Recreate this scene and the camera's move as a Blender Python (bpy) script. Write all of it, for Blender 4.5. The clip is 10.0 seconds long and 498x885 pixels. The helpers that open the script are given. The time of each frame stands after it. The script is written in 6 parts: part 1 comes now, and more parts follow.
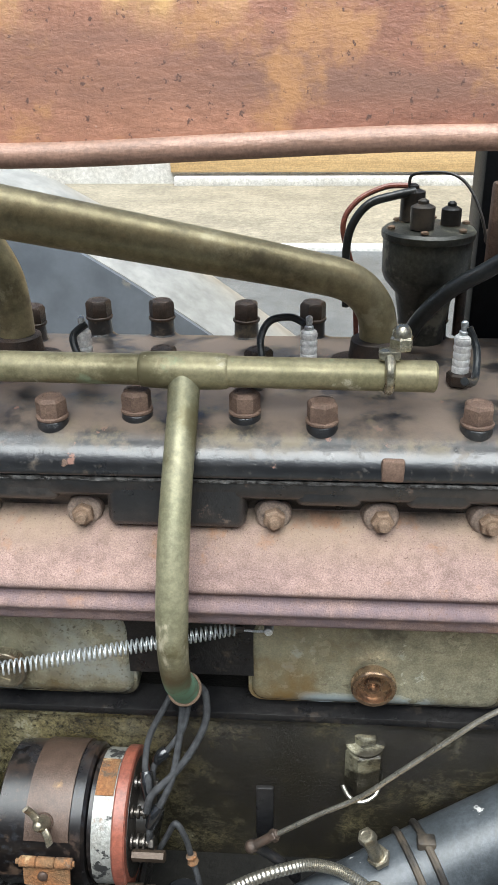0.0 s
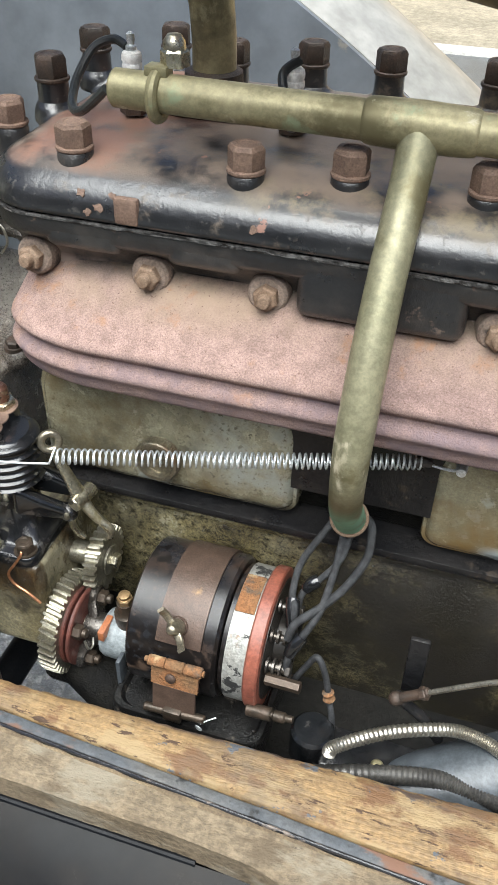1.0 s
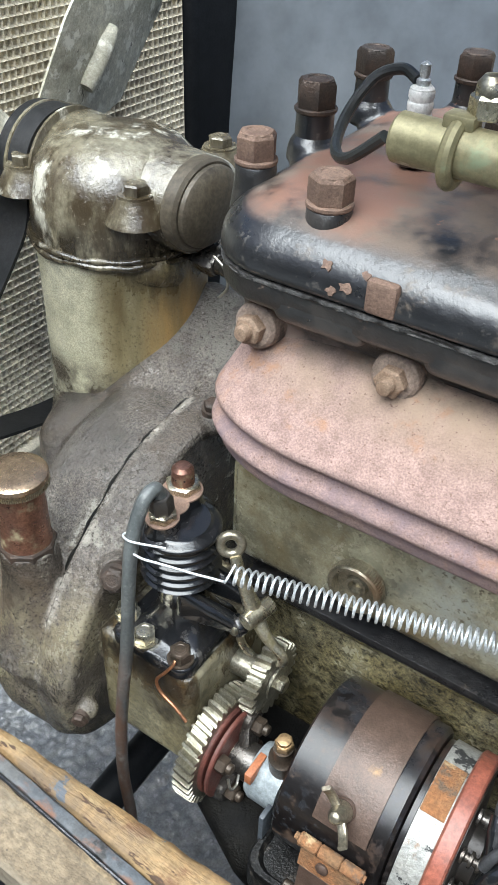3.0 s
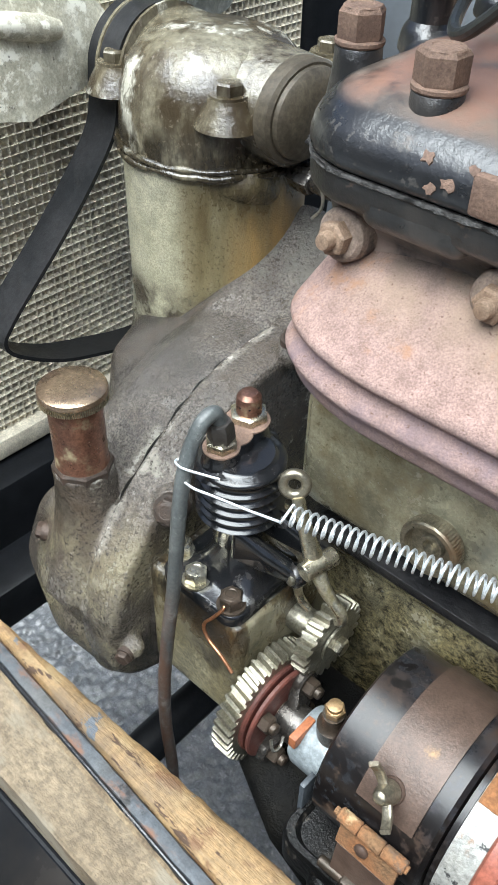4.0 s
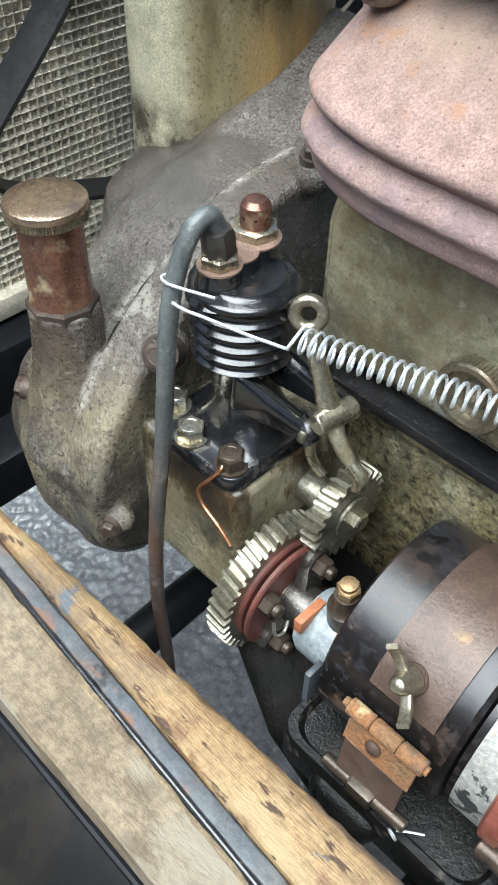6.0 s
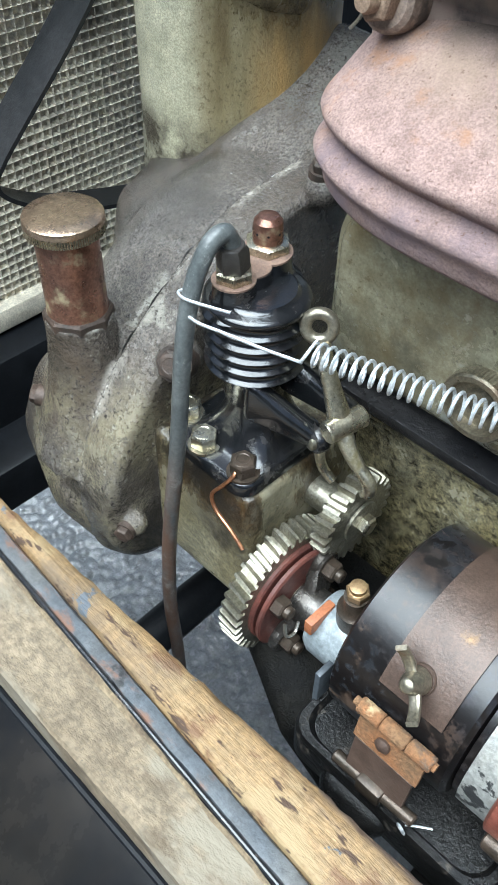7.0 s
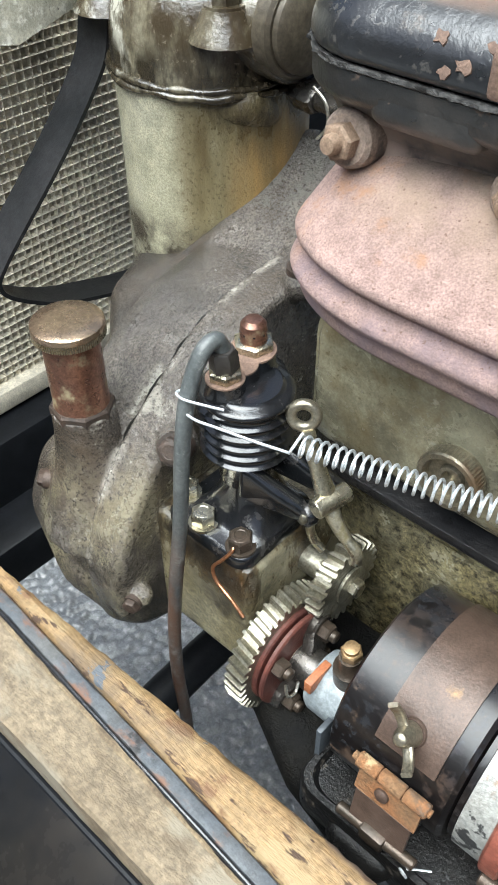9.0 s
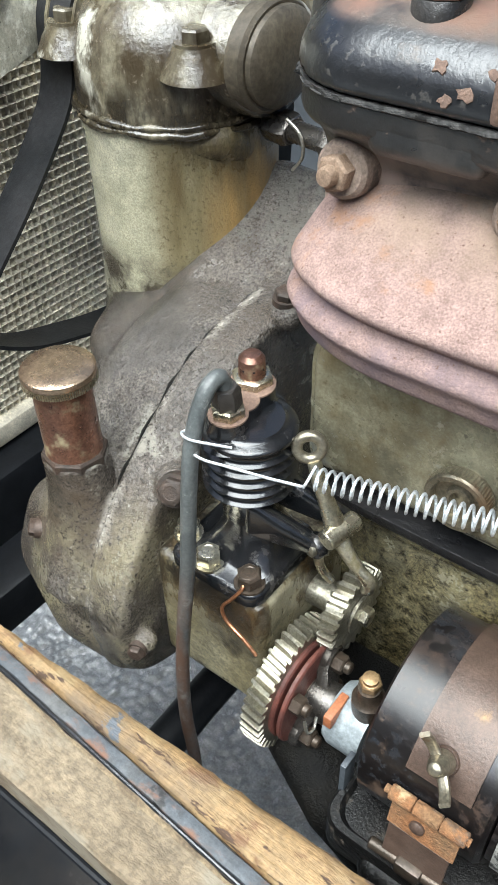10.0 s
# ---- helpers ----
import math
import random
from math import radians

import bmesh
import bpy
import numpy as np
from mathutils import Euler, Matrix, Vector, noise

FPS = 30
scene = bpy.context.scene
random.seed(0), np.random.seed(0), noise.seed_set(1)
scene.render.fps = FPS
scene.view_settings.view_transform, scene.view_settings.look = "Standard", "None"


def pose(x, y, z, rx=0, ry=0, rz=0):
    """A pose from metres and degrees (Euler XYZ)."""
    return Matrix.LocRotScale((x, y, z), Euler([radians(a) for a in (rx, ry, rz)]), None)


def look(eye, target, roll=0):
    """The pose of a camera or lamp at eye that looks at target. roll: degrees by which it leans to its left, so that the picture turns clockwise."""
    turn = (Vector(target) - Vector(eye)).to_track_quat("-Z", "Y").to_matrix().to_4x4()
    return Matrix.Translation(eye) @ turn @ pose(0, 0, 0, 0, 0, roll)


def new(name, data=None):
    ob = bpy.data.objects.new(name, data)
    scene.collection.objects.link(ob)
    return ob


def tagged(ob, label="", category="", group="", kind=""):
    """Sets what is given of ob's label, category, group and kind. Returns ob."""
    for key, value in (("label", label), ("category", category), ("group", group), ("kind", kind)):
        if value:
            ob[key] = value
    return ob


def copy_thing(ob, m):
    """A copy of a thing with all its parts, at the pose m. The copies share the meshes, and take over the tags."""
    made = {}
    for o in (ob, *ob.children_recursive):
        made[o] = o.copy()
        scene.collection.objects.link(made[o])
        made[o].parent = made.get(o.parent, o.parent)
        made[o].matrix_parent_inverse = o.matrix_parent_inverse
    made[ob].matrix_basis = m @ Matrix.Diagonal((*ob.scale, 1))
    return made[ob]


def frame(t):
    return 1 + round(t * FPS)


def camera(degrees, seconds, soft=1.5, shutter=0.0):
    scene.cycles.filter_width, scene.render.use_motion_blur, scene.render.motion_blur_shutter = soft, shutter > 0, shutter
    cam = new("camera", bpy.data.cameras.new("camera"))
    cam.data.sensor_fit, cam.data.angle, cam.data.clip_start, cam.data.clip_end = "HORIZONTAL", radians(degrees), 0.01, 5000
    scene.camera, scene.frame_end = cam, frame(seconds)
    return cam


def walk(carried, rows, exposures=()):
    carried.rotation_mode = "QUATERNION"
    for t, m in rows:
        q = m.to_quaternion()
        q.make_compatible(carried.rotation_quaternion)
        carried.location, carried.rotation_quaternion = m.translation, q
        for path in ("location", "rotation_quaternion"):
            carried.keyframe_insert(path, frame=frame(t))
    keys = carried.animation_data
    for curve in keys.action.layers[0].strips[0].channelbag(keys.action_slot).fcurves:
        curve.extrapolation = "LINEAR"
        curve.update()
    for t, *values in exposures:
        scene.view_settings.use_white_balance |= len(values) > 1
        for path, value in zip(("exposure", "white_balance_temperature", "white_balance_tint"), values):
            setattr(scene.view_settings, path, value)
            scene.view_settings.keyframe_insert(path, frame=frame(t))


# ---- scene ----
cam = camera(33.2, 10.0, soft=1.1)
PATH = [
    (0, (0.062, 0.005, 1.397), (-0.076, 1.792, 0.511), -0.8),
    (0.3, (0.04, 0.052, 1.362), (-0.202, 1.752, 0.336), -0.5),
    (0.5, (0.034, 0.075, 1.336), (-0.276, 1.71, 0.227), -0.0),
    (1, (0.015, 0.101, 1.309), (-0.442, 1.604, 0.071), 1.4),
    (1.5, (0.021, 0.126, 1.303), (-0.597, 1.532, 0.022), 1.7),
    (2, (0.021, 0.15, 1.291), (-0.704, 1.508, 0.014), 0.5),
    (2.5, (-0.029, 0.193, 1.306), (-0.79, 1.557, 0.057), 1.2),
    (3, (-0.081, 0.249, 1.283), (-0.933, 1.568, 0.044), 2.1),
    (3.2, (-0.085, 0.263, 1.271), (-0.994, 1.539, 0.027), 1.8),
    (4.3, (-0.082, 0.3, 1.203), (-1.1, 1.389, -0.131), 1.5),
    (4.5, (-0.083, 0.309, 1.186), (-1.106, 1.373, -0.164), 1.3),
    (5, (-0.09, 0.322, 1.141), (-1.093, 1.352, -0.25), 1.7),
    (5.5, (-0.094, 0.331, 1.116), (-1.065, 1.334, -0.317), 1.6),
    (7, (-0.095, 0.317, 1.135), (-1.059, 1.309, -0.309), 1.3),
    (7.5, (-0.096, 0.319, 1.145), (-1.064, 1.316, -0.293), 0.9),
    (8, (-0.086, 0.314, 1.165), (-1.068, 1.334, -0.248), 0.6),
    (8.5, (-0.079, 0.309, 1.171), (-1.068, 1.351, -0.221), 0.1),
    (9, (-0.085, 0.3, 1.188), (-1.078, 1.366, -0.182), -0.6),
    (9.5, (-0.097, 0.3, 1.18), (-1.077, 1.409, -0.165), -1.2),
    (10, (-0.116, 0.286, 1.188), (-1.05, 1.457, -0.137), -1.6),
]
walk(cam, [(t, look(eye, target, roll)) for t, eye, target, roll in PATH], exposures=[(0.0, 0.90, 6500, 10), (1.0, 1.01, 6700, 11), (2.0, 1.10, 6550, 10), (3.2, 1.13, 6350, 10), (4.5, 1.25, 6350, 9), (5.7, 1.25, 6350, 9), (6.8, 1.26, 5950, 6), (8.0, 1.26, 5950, 6), (8.5, 1.29, 6400, 9), (10.0, 1.30, 6450, 9)])

# ---- light: open shade under a bright clouded sky ----
world = bpy.data.worlds.new("sky")
scene.world = world
world.use_nodes = True
wn = world.node_tree.nodes
sky = wn.new("ShaderNodeTexSky")
sky.sky_type, sky.sun_disc = "NISHITA", False
sky.sun_elevation, sky.sun_rotation = radians(68), radians(180)
sky.air_density, sky.dust_density, sky.ozone_density = 1.0, 4.0, 1.0
world.node_tree.links.new(sky.outputs[0], wn["Background"].inputs[0])
wn["Background"].inputs[1].default_value = 0.065
sun = new("sun", bpy.data.lights.new("sun", "SUN"))
sun.data.energy, sun.data.angle, sun.data.color = 4.5, radians(64), (0.92, 1.0, 1.02)
sun.matrix_world = look((0.10, -0.95, 4.8), (-0.1, 0.6, 0.9))


# ---- materials ----
def rgb(*c):
    return (*c, 1.0)


def mat(name, base, base2=None, scale=25.0, rough=0.6, metal=0.0, bump=0.25, bscale=260.0, layers=(), dust=None, coat=0.0,
        stretch=(1, 1, 1), bdist=0.003, grain=0.3, dust2=None, spec=0.5, dust_from=0.78, wet=0.12):
    """A worn surface: two tones of a base, layers of dirt, bare metal or painted-in light and shade in patches, dust on
    what faces up, fine relief.
    """
    m = bpy.data.materials.new(name)
    m.use_nodes = True
    n, l = m.node_tree.nodes, m.node_tree.links
    b = n["Principled BSDF"]
    geo = n.new("ShaderNodeNewGeometry")

    def noise_at(sc, detail=6.0, st=(1, 1, 1), off=0.0, rg=0.6):
        mp = n.new("ShaderNodeMapping")
        mp.inputs["Scale"].default_value = st
        mp.inputs["Location"].default_value = (off, off * 0.7, off * 1.3)
        l.new(geo.outputs["Position"], mp.inputs["Vector"])
        t = n.new("ShaderNodeTexNoise")
        t.inputs["Scale"].default_value, t.inputs["Detail"].default_value, t.inputs["Roughness"].default_value = sc, detail, rg
        l.new(mp.outputs[0], t.inputs["Vector"])
        return t.outputs["Fac"]

    def ramp(fac, lo, hi):
        r = n.new("ShaderNodeMapRange")
        r.interpolation_type = "SMOOTHSTEP"
        r.inputs["From Min"].default_value, r.inputs["From Max"].default_value = min(lo, hi), max(lo, hi)
        if lo > hi:
            r.inputs["To Min"].default_value, r.inputs["To Max"].default_value = 1.0, 0.0
        l.new(fac, r.inputs["Value"])
        return r.outputs["Result"]

    def mixc(fac, a, c):
        x = n.new("ShaderNodeMix")
        x.data_type = "RGBA"
        l.new(fac, x.inputs["Factor"])
        for s, v in ((x.inputs["A"], a), (x.inputs["B"], c)):
            if isinstance(v, tuple):
                s.default_value = rgb(*v)
            else:
                l.new(v, s)
        return x.outputs["Result"]

    def mixf(fac, a, c):
        x = n.new("ShaderNodeMix")
        l.new(fac, x.inputs["Factor"])
        for s, v in ((x.inputs["A"], a), (x.inputs["B"], c)):
            if isinstance(v, float):
                s.default_value = v
            else:
                l.new(v, s)
        return x.outputs["Result"]

    def times(a, c):
        x = n.new("ShaderNodeMath")
        x.operation = "MULTIPLY"
        l.new(a, x.inputs[0])
        if isinstance(c, float):
            x.inputs[1].default_value = c
        else:
            l.new(c, x.inputs[1])
        return x.outputs[0]

    base2 = base2 or tuple(v * 0.7 for v in base)
    first = noise_at(scale, st=stretch)
    col = mixc(ramp(first, 0.35, 0.65), base, base2)
    fine = noise_at(scale * 9, 4.0, stretch, 3.1)
    dark = mixc(ramp(fine, 0.25, 0.75), (0.80, 0.80, 0.80), (1.20, 1.20, 1.20))
    mul = n.new("ShaderNodeMix")
    mul.data_type, mul.blend_type = "RGBA", "MULTIPLY"
    mul.inputs["Factor"].default_value = 1.0
    l.new(col, mul.inputs["A"])
    l.new(dark, mul.inputs["B"])
    col = mul.outputs["Result"]
    mul = n.new("ShaderNodeMix")
    mul.data_type, mul.blend_type = "RGBA", "MULTIPLY"
    mul.inputs["Factor"].default_value = grain
    l.new(col, mul.inputs["A"])
    l.new(mixc(ramp(noise_at(bscale * 1.6, 3.0, (1, 1, 1), 17.0, 0.7), 0.32, 0.68), (0.40, 0.40, 0.40), (1.60, 1.60, 1.60)), mul.inputs["B"])
    col = mul.outputs["Result"]
    rg = mixf(noise_at(scale * 2.3, 4.0, stretch, 7.7), max(rough - 0.12, 0.02), min(rough + 0.12, 1.0))
    mt = float(metal)
    heights = []
    for i, ly in enumerate(layers):
        c, sc, th, so, r, me = ly[:6]
        st = ly[6] if len(ly) > 6 else (1, 1, 1)
        f = ramp(noise_at(sc, 8.0, st, 11.3 * (i + 1), 0.66), th - so, th + so)
        if len(ly) > 7:
            for axis, lo, hi in ([ly[7]] if isinstance(ly[7][0], str) else ly[7]):
                sep = n.new("ShaderNodeSeparateXYZ")
                l.new(geo.outputs["Position"], sep.inputs[0])
                if axis == "U":
                    x = n.new("ShaderNodeMath")
                    l.new(sep.outputs["X"], x.inputs[0])
                    l.new(sep.outputs["Y"], x.inputs[1])
                    way = x.outputs[0]
                else:
                    way = sep.outputs[axis]
                f = times(f, ramp(way, lo, hi))
        col = mixc(f, col, c)
        rg = mixf(f, rg, float(r))
        mt = mixf(f, mt, float(me))
        heights.append(f)
    if dust:
        c, th, so = dust
        sep = n.new("ShaderNodeSeparateXYZ")
        l.new(geo.outputs["Normal"], sep.inputs[0])
        f = times(ramp(sep.outputs["Z"], dust_from, 0.995), ramp(noise_at(16.0, 8.0, (1, 1, 1), 41.0), th - so, th + so))
        col = mixc(f, col, c)
        rg = mixf(f, rg, 0.85)
    if dust2:
        c, axis, lo, hi = dust2
        sep = n.new("ShaderNodeSeparateXYZ")
        l.new(geo.outputs["Normal"], sep.inputs[0])
        pos = n.new("ShaderNodeSeparateXYZ")
        l.new(geo.outputs["Position"], pos.inputs[0])
        f = times(times(ramp(sep.outputs["Z"], 0.80, 0.99), ramp(noise_at(13.0, 8.0, (1, 1, 1), 77.0), 0.40, 0.56)), ramp(pos.outputs[axis], lo, hi))
        col = mixc(f, col, c)
        rg = mixf(f, rg, 0.7)
    l.new(col, b.inputs["Base Color"])
    l.new(rg, b.inputs["Roughness"])
    if isinstance(mt, float):
        b.inputs["Metallic"].default_value = mt
    else:
        l.new(mt, b.inputs["Metallic"])
    b.inputs["Specular IOR Level"].default_value = spec
    b.inputs["Coat Weight"].default_value = coat
    b.inputs["Coat Roughness"].default_value = wet
    if bump:
        h = noise_at(bscale, 5.0, stretch, 5.5, 0.7)
        for f in heights:
            x = n.new("ShaderNodeMath")
            x.operation = "MULTIPLY_ADD"
            l.new(f, x.inputs[0])
            x.inputs[1].default_value = 0.10
            l.new(h, x.inputs[2])
            h = x.outputs[0]
        bp = n.new("ShaderNodeBump")
        bp.inputs["Strength"].default_value, bp.inputs["Distance"].default_value = bump, bdist
        l.new(h, bp.inputs["Height"])
        l.new(bp.outputs[0], b.inputs["Normal"])
        if coat:
            l.new(bp.outputs[0], b.inputs["Coat Normal"])
    return m


# The mauve-grey layer below z 0.957 paints shade into the lower bands.
M_RUST_PINK = mat("rusted_manifold_iron", (0.350, 0.238, 0.205), (0.300, 0.205, 0.182), 9, 0.95, 0, 0.8, 480, grain=0.38, bdist=0.0026, spec=0.2,
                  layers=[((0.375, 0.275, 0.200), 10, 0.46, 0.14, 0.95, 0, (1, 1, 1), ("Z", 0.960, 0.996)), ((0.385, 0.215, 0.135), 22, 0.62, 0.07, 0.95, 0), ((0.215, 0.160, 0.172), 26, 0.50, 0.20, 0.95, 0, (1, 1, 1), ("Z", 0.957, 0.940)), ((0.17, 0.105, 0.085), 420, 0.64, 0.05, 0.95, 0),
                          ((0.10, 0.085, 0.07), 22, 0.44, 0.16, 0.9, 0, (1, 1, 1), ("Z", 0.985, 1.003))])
M_BLACK = mat("black_engine_paint", (0.010, 0.011, 0.013), (0.018, 0.018, 0.019), 12, 0.30, 0, 0.22, 60, grain=0.15, spec=0.75, coat=0.32, wet=0.18,
              layers=[((0.10, 0.078, 0.058), 30, 0.625, 0.05, 0.6, 0), ((0.26, 0.14, 0.105), 34, 0.655, 0.012, 0.9, 0), ((0.05, 0.046, 0.042), 160, 0.62, 0.04, 0.5, 0), ((0.17, 0.135, 0.085), 26, 0.55, 0.08, 0.7, 0, (1, 1, 1), (("Z", 1.064, 1.076), ("X", -0.20, -0.14)))],
              dust=((0.185, 0.136, 0.102), 0.47, 0.10), dust2=((0.20, 0.100, 0.066), "X", -0.20, -0.29), dust_from=0.80)
M_BLOCK = mat("black_block_paint", (0.010, 0.010, 0.011), (0.019, 0.018, 0.018), 18, 0.30, 0, 0.6, 90, spec=0.4, bdist=0.003,
              layers=[((0.055, 0.050, 0.045), 24, 0.56, 0.10, 0.5, 0, (1, 1, 1), ("Z", 0.95, 1.0)), ((0.055, 0.042, 0.032), 30, 0.63, 0.04, 0.6, 0), ((0.27, 0.20, 0.165), 24, 0.46, 0.12, 0.85, 0, (1, 1, 1), (("Z", 1.016, 0.994), ("Z", 0.93, 0.96)))])
# Dust under the lip, its tone also holding light caught by the fillet.
M_FLANK = mat("dusty_black_flank", (0.011, 0.011, 0.012), (0.022, 0.021, 0.020), 16, 0.30, 0, 0.5, 120, spec=0.9, bdist=0.002, grain=0.3,
              layers=[((0.040, 0.035, 0.031), 22, 0.57, 0.09, 0.5, 0), ((0.12, 0.085, 0.065), 40, 0.66, 0.03, 0.8, 0), ((0.20, 0.155, 0.125), 24, 0.50, 0.12, 0.85, 0, (1, 1, 1), (("Z", 1.027, 1.008), ("X", -0.12, -0.13)))])
M_SUMP = mat("matt_black_grease", (0.006, 0.006, 0.006), (0.012, 0.011, 0.009), 18, 0.5, 0, 0.8, 260, bdist=0.004, spec=0.15)
M_BRASS = mat("tarnished_brass", (0.325, 0.285, 0.168), (0.245, 0.220, 0.122), 18, 0.46, 0.4, 0.08, 300, grain=0.12,
              layers=[((0.15, 0.13, 0.068), 15, 0.57, 0.07, 0.5, 0.5), ((0.50, 0.45, 0.32), 22, 0.64, 0.03, 0.6, 0.2), ((0.26, 0.31, 0.19), 20, 0.63, 0.06, 0.6, 0.3)])
DROP = dict(grain=0.14, layers=[((0.155, 0.135, 0.070), 15, 0.57, 0.07, 0.5, 0.5), ((0.47, 0.42, 0.30), 16, 0.62, 0.03, 0.65, 0.1, (1, 1, 0.5)), ((0.15, 0.115, 0.06), 26, 0.48, 0.12, 0.5, 0.3, (1, 1, 1), ("Z", 0.92, 0.87)),
            ((0.20, 0.36, 0.235), 30, 0.42, 0.10, 0.65, 0.15, (1, 1, 1), ("Z", 0.882, 0.845))])
M_DROPBRASS = mat("brass_with_verdigris", (0.275, 0.258, 0.165), (0.215, 0.205, 0.125), 18, 0.46, 0.4, 0.10, 300, **DROP)
M_DARKBRASS = mat("brown_tarnished_brass", (0.38, 0.32, 0.185), (0.28, 0.235, 0.13), 12, 0.42, 0.45, 0.10, 300, grain=0.12,
                  layers=[((0.14, 0.115, 0.065), 12, 0.60, 0.08, 0.5, 0.4), ((0.46, 0.40, 0.25), 18, 0.62, 0.05, 0.4, 0.4)])

M_COPPER = mat("bare_copper", (0.72, 0.34, 0.18), None, 60, 0.35, 0.95, 0.05)
M_DARKBOLT = mat("dark_oxidised_steel", (0.042, 0.033, 0.027), (0.075, 0.050, 0.037), 60, 0.5, 0.3, 0.3, 500)
M_RUSTBOLT = mat("rusty_steel", (0.215, 0.138, 0.10), (0.15, 0.095, 0.07), 60, 0.7, 0.1, 0.4, 500)
M_NUT = mat("browned_stud_steel", (0.26, 0.18, 0.125), (0.20, 0.13, 0.085), 70, 0.75, 0.15, 0.35, 500)
M_ALU = mat("oily_aluminium", (0.400, 0.375, 0.265), (0.300, 0.280, 0.190), 8, 0.26, 0.3, 0.25, 300, coat=0.3, wet=0.12,
            layers=[((0.46, 0.48, 0.43), 16, 0.63, 0.05, 0.42, 0.2), ((0.15, 0.105, 0.045), 9, 0.56, 0.11, 0.26, 0.1), ((0.10, 0.092, 0.065), 13, 0.60, 0.10, 0.25, 0.1), ((0.40, 0.42, 0.38), 14, 0.50, 0.10, 0.4, 0.2, (1, 1, 1), (("X", -0.23, -0.15), ("Z", 0.775, 0.80), ("X", -0.05, -0.09))), ((0.115, 0.098, 0.060), 190, 0.60, 0.06, 0.3, 0), ((0.20, 0.125, 0.045), 12, 0.42, 0.14, 0.26, 0.1, (1, 1, 1), (("Z", 0.835, 0.80), ("X", 0.10, 0.06), ("X", -0.02, 0.0))), ((0.42, 0.50, 0.53), 26, 0.42, 0.06, 0.4, 0, (0.6, 1, 1), (("Z", 0.788, 0.774), ("Z", 0.756, 0.762), ("X", 0.05, 0.08), ("X", 0.21, 0.17))), ((0.14, 0.112, 0.060), 11, 0.58, 0.14, 0.24, 0.1, (1, 1, 1), ("X", -0.24, -0.35)), ((0.035, 0.03, 0.02), 22, 0.46, 0.08, 0.25, 0, (0.5, 1, 1), ("Z", 0.785, 0.766))])
M_CRANK = mat("oil_soaked_crankcase", (0.135, 0.108, 0.047), (0.220, 0.188, 0.098), 16, 0.22, 0.05, 0.9, 240, grain=0.6, coat=0.9, wet=0.08,
              layers=[((0.29, 0.265, 0.175), 20, 0.60, 0.16, 0.4, 0), ((0.024, 0.021, 0.018), 9, 0.36, 0.18, 0.18, 0, (1, 1, 1), ("X", -0.14, -0.04)), ((0.013, 0.011, 0.007), 13, 0.53, 0.19, 0.16, 0), ((0.022, 0.018, 0.010), 120, 0.57, 0.10, 0.2, 0)], bdist=0.0026)
M_CAST = mat("greasy_cast_aluminium", (0.078, 0.067, 0.057), (0.125, 0.108, 0.092), 9, 0.26, 0.05, 1.0, 330, grain=0.9, spec=0.55, coat=0.45, wet=0.10,
             layers=[((0.080, 0.056, 0.036), 7, 0.54, 0.14, 0.26, 0.1), ((0.265, 0.232, 0.148), 13, 0.53, 0.12, 0.28, 0.1, (1, 1, 0.5), ("Z", 0.79, 0.70)), ((0.36, 0.34, 0.28), 18, 0.60, 0.05, 0.35, 0.1, (1, 1, 1), (("Z", 0.70, 0.73), ("Z", 0.81, 0.77), ("X", -0.49, -0.475))), ((0.030, 0.025, 0.021), 10, 0.56, 0.14, 0.2, 0.1),
                     # Painted-in light: faint sheen above z 0.842, highlight along the flange edge.
                     ((0.13, 0.12, 0.10), 40, 0.52, 0.16, 0.24, 0.2, (1, 1, 1), ("Z", 0.842, 0.868)), ((0.33, 0.30, 0.255), 22, 0.54, 0.10, 0.28, 0.2, (1, 1, 1), (("X", -0.4740, -0.4700), ("X", -0.4570, -0.4640))), ((0.030, 0.024, 0.020), 300, 0.60, 0.08, 0.2, 0.1)], bdist=0.0019)
M_MOUNT = mat("oil_stained_mount", (0.175, 0.148, 0.082), (0.250, 0.220, 0.140), 12, 0.30, 0.05, 0.7, 260, grain=0.6, coat=0.5, wet=0.12,
              layers=[((0.30, 0.275, 0.19), 16, 0.58, 0.08, 0.45, 0), ((0.060, 0.036, 0.014), 22, 0.50, 0.08, 0.2, 0, (1, 1, 0.35), ("Z", 0.655, 0.70)), ((0.012, 0.010, 0.008), 20, 0.50, 0.08, 0.15, 0, (1, 1, 0.4), ("Z", 0.685, 0.715)), ((0.035, 0.028, 0.020), 16, 0.58, 0.09, 0.3, 0)], bdist=0.0014)
